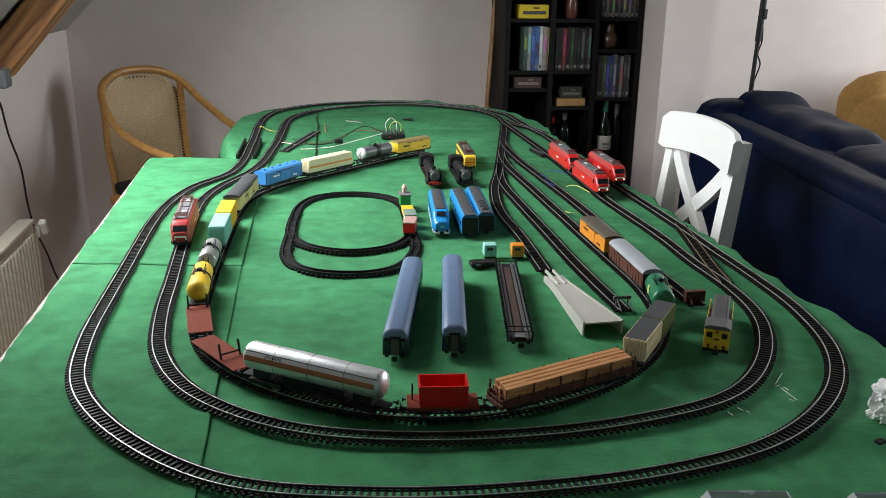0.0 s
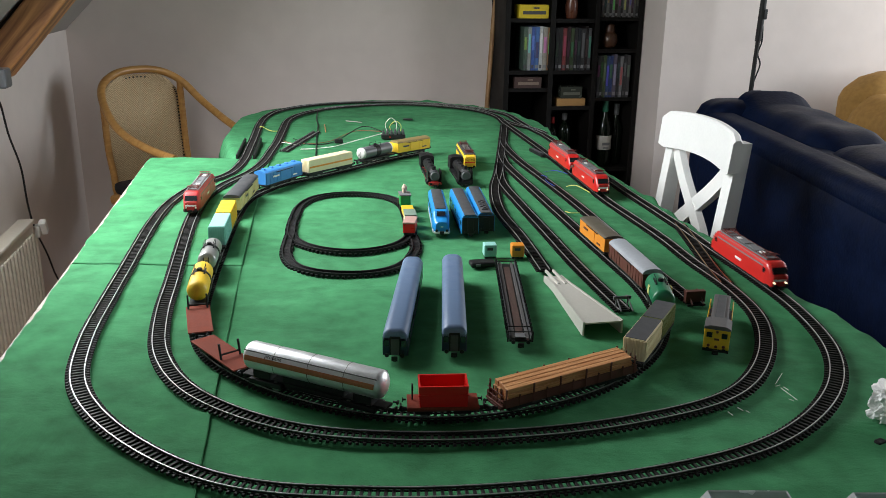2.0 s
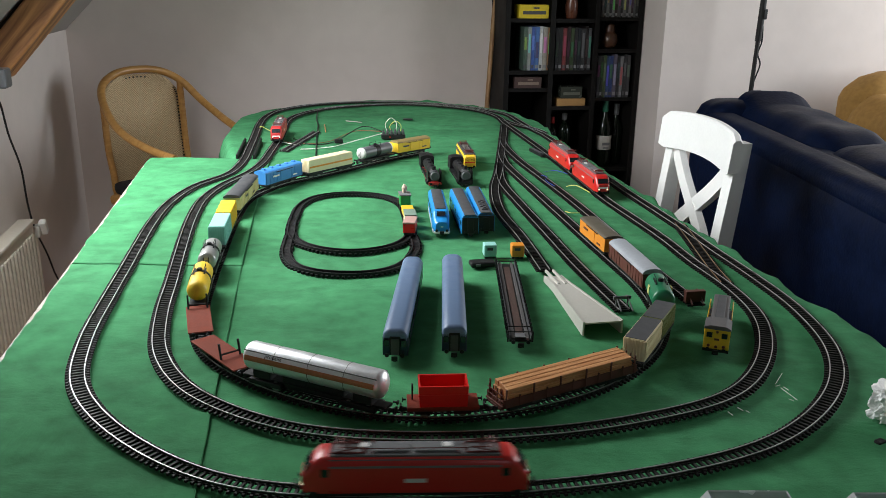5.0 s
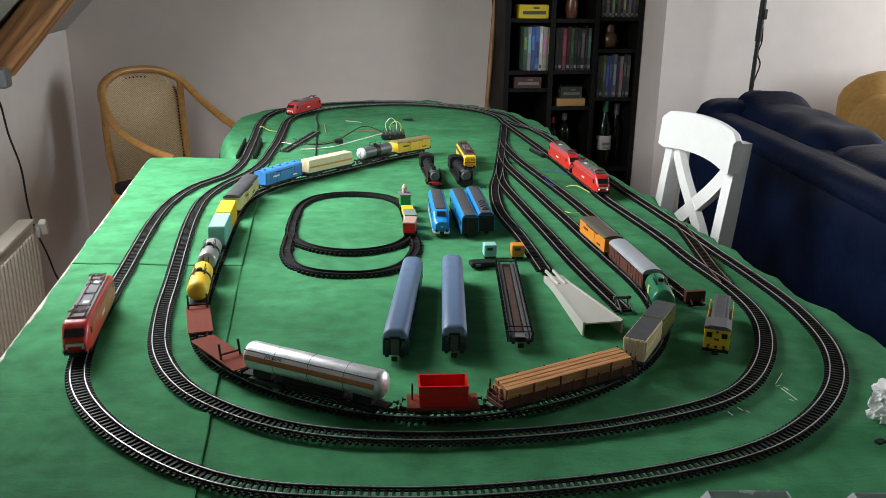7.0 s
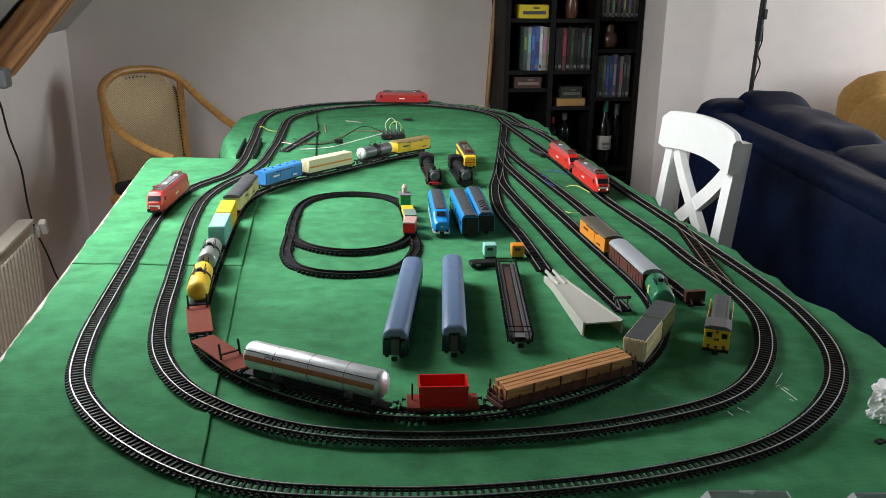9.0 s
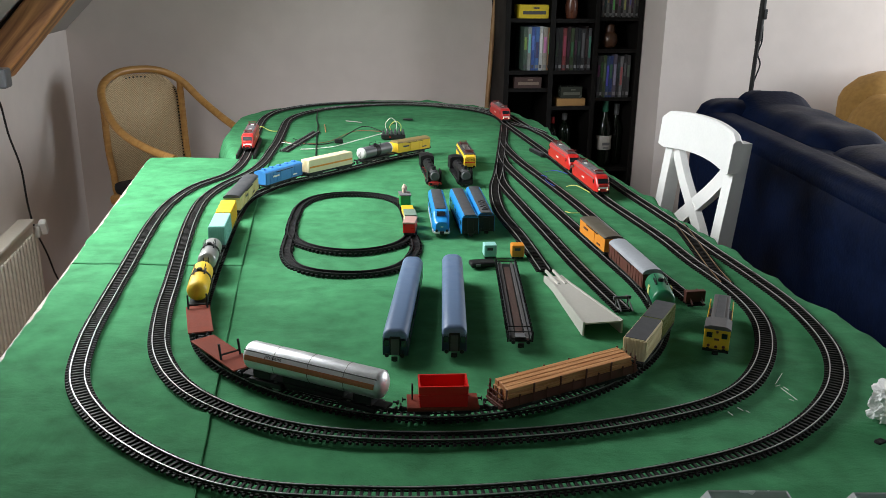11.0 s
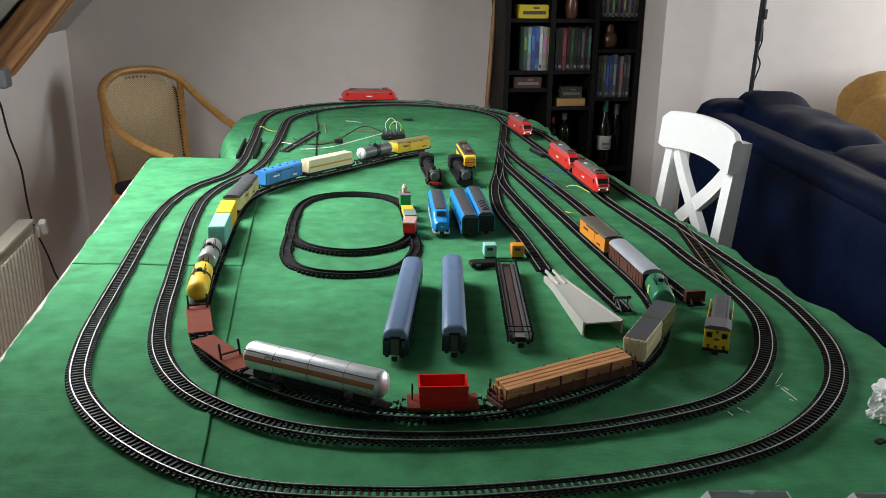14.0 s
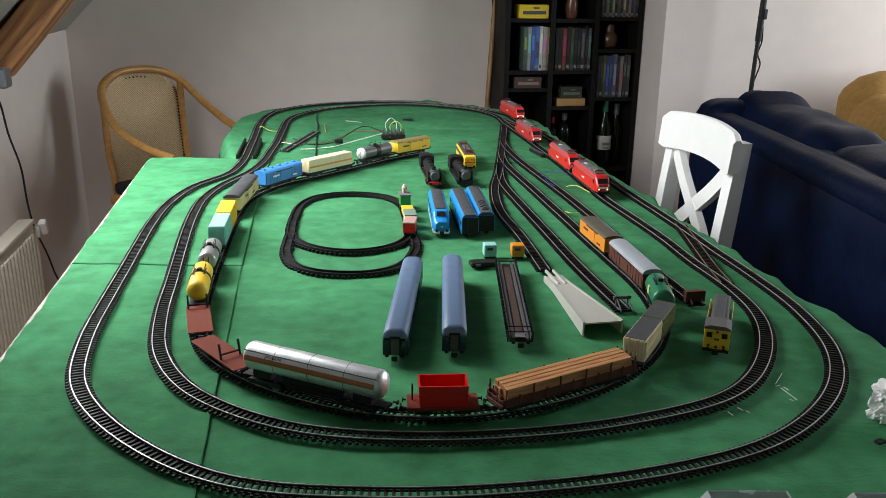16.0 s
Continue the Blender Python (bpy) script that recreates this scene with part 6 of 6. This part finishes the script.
disc_row(1.342, 1.496, 0.732, 0.185, 0.135, [(0.06, 0.06, 0.065), (0.04, 0.05, 0.04), (0.10, 0.16, 0.05), (0.03, 0.10, 0.30), (0.03, 0.08, 0.34), (0.14, 0.12, 0.20), (0.04, 0.04, 0.045), (0.24, 0.25, 0.27), (0.05, 0.05, 0.055)], "disc_case", _r, 0.0145)
disc_row(1.342, 1.510, 1.074, 0.125, 0.14, [(0.12, 0.12, 0.12), (0.03, 0.03, 0.03), (0.20, 0.20, 0.20), (0.05, 0.05, 0.05), (0.32, 0.31, 0.30), (0.06, 0.03, 0.03)], "music_case", _r, 0.0105)


def small_box(u0, u1, z, h, d, material, label, category, bar=None, name="box"):
    t = thing(name, room((u0 + u1) / 2, BV + 0.012, z), label, category)
    w = (u1 - u0) / 2
    part("carton", boxed(-w, w, 0, d, 0, h, 0.002), material, t)
    if bar:
        part("lettering_bar", boxed(-w * 0.75, w * 0.8, -0.0007, 0.001, h * 0.30, h * 0.55), bar, t)
        part("lettering_bar", boxed(-w * 0.05, w * 0.35, -0.0007, 0.001, h * 0.70, h * 0.82), bar, t)


small_box(0.980, 1.110, 1.066, 0.056, 0.09, mat("yellow_card", (0.62, 0.46, 0.02), 0.5), "yellow carton with dark lettering on a shelf", "box", M_DKGRY)
small_box(0.972, 1.092, 0.775, 0.046, 0.10, mat("maroon_card", (0.055, 0.030, 0.026), 0.5), "dark maroon carton lying on a shelf", "box", mat("dull_gold", (0.22, 0.17, 0.13), 0.5))
small_box(1.168, 1.296, 0.695, 0.033, 0.10, mat("cigar_wood", (0.36, 0.20, 0.07), 0.5), "low pale wooden box on a shelf", "box")
small_box(1.182, 1.280, 0.728, 0.050, 0.08, mat("smoked_box", (0.045, 0.05, 0.04), 0.2, spec=0.6), "smoky clear box on a wooden box", "box", mat("dim_bar", (0.10, 0.10, 0.08), 0.4))


def lathe(profile, seg=24):
    return loft(bmesh.new(), [[(r * math.cos(2 * math.pi * k / seg), r * math.sin(2 * math.pi * k / seg), z) for k in range(seg)] for r, z in profile])


def bottle(u, v, z, h, r, glass, cap, label, tag=None):
    t = thing("bottle", room(u, v, z), label, "bottle", "bottles in the bookcase")
    part("glass", lathe([(r * 0.9, 0), (r, 0.006), (r, h * 0.58), (r * 0.8, h * 0.67), (r * 0.38, h * 0.76), (r * 0.34, h * 0.97), (r * 0.36, h)]), glass, t, "", True)
    part("capsule", lathe([(r * 0.37, h * 0.82), (r * 0.40, h * 0.83), (r * 0.40, h * 1.004), (r * 0.2, h * 1.006)], 16), cap, t, "", True)
    if tag:
        part("label", lathe([(r * 1.0, h * 0.26), (r * 1.012, h * 0.262), (r * 1.012, h * 0.47), (r * 1.0, h * 0.472)]), tag, t, "pale paper label", True)
        part("lettering_bar", boxed(-r * 0.5, r * 0.5, -r * 1.03, -r * 0.99, h * 0.33, h * 0.37), M_GRY, t)
        part("lettering_bar", boxed(-r * 0.35, r * 0.35, -r * 1.03, -r * 0.99, h * 0.28, h * 0.30), M_GRY, t)


M_BOT = mat("dark_green_glass", (0.004, 0.007, 0.004), 0.12, spec=0.3)
bottle(1.412, BV + 0.06, 0.415, 0.300, 0.035, M_BOT, mat("green_capsule", (0.02, 0.13, 0.075), 0.4), "dark wine bottle with green capsule and pale label", mat("label_paper", (0.42, 0.40, 0.36), 0.7))
bottle(1.225, BV + 0.07, 0.485, 0.170, 0.030, M_BOT, mat("grey_capsule", (0.10, 0.10, 0.10), 0.4), "small dark bottle with a grey cap")
bottle(1.175, BV + 0.09, 0.485, 0.150, 0.028, M_BOT, mat("red_capsule", (0.30, 0.02, 0.02), 0.4), "small dark bottle with a red cap")
bottle(1.48, BV + 0.10, 0.415, 0.275, 0.036, M_BOT, M_GRY, "dark bottle with a foil neck")
_t = thing("jar", room(1.225, BV + 0.06, 1.066), "brown earthenware jar standing on a shelf", "jar")
part("pot", lathe([(0.020, 0), (0.026, 0.01), (0.027, 0.06), (0.021, 0.08), (0.022, 0.09)]), mat("brown_glaze", (0.13, 0.045, 0.025), 0.3), _t, "", True)
_t = thing("ornament", room(1.405, BV + 0.06, 0.940), "round dark brown ornament on a shelf", "ornament")
part("ball", lathe([(0.012, 0), (0.028, 0.008), (0.038, 0.030), (0.034, 0.055), (0.022, 0.068), (0.024, 0.085), (0.018, 0.100), (0.004, 0.106)]), mat("brown_wood_ball", (0.075, 0.032, 0.017), 0.35), _t, "", True)

# ---- door-free closing pieces: skirting, window and skylight frames ----
structure("baseboard", boxed(U0 + 0.002, BU[0] - 0.012, V1 - 0.014, V1 - 0.001, 0, 0.07, 0.003), M_WHITE, BASE)
_b = bmesh.new()
for _v0, _v1, _z0, _z1 in ((WIN_V[0], WIN_V[1], WIN_Z[0], WIN_Z[0] + 0.05), (WIN_V[0], WIN_V[1], WIN_Z[1] - 0.05, WIN_Z[1]), (WIN_V[0], WIN_V[0] + 0.05, WIN_Z[0], WIN_Z[1]), (WIN_V[1] - 0.05, WIN_V[1], WIN_Z[0], WIN_Z[1])):
    box(_b, U1 + 0.05, U1 + 0.11, _v0, _v1, _z0, _z1)
structure("window_frame", _b, M_WHITE, BASE)
# frame for the added fill opening in the south wall
_b = bmesh.new()
for _u0, _u1, _z0, _z1 in ((FILL_U[0], FILL_U[1], FILL_Z[0], FILL_Z[0] + 0.05), (FILL_U[0], FILL_U[1], FILL_Z[1] - 0.05, FILL_Z[1]), (FILL_U[0], FILL_U[0] + 0.05, FILL_Z[0], FILL_Z[1]), (FILL_U[1] - 0.05, FILL_U[1], FILL_Z[0], FILL_Z[1])):
    box(_b, _u0, _u1, V0 - 0.11, V0 - 0.05, _z0, _z1)
structure("fill_opening_frame", _b, M_WHITE, BASE)
lay_sleepers()


def glide(path, keys):
    """Poses along a track from (seconds, metres along it)."""
    ts, ss = zip(*keys)
    return [(t, path.ride(float(np.interp(t, ts, ss)))) for t in np.arange(0, 16.05, 0.1)]


def eased(keys):
    """The keys with the speed evened out over a third of a second."""
    ts, ss = map(np.array, zip(*keys))
    t = np.arange(0, 16.001, 0.05)
    s = np.interp(t, ts, ss)
    e = np.r_[2 * s[0] - s[6:0:-1], s, 2 * s[-1] - s[-2:-8:-1]]
    w = np.hanning(15)[1:-1]
    return list(zip(t, np.convolve(e, w / w.sum(), "valid")))


RUN_A = [(0, 1.018), (0.4, 1.173), (0.8, 1.328), (1.2, 1.448), (1.5, 1.563), (2, 1.738), (2.4, 1.871), (2.7, 1.981), (3, 2.078), (3.3, 2.18), (3.6, 2.283), (3.9, 2.383), (4.2, 2.488), (6.3, 3.19), (6.6, 3.292), (7, 3.424), (7.4, 3.559), (7.8, 3.696), (8.2, 3.833), (8.6, 3.971), (9, 4.109), (9.2, 4.17), (11.3, 4.885), (11.6, 5.005), (12, 5.144), (12.5, 5.324), (13, 5.502), (13.5, 5.683), (14, 5.857), (14.5, 6.029), (15, 6.203), (15.5, 6.38), (16, 6.547)]
RUN_B = [(0, 3.382), (0.8, 3.382), (1.2, 3.412), (1.5, 3.477), (2, 3.6), (2.4, 3.697), (2.8, 3.797), (3.2, 3.909), (3.6, 4.025), (4, 4.132), (4.2, 4.182), (6.3, 4.735), (6.9, 4.858), (7.5, 4.965), (8, 5.065), (8.5, 5.192), (9, 5.322), (9.2, 5.374), (11.3, 5.925), (11.6, 5.99), (12, 6.055), (12.5, 6.11), (13, 6.13), (14.5, 6.14), (15, 6.16), (15.5, 6.195), (16, 6.24)]


def motions():
    walk(LOCO_A, glide(P_OUTER, eased(RUN_A)))
    walk(LOCO_B, glide(P_INNER, eased(RUN_B)))


motions()
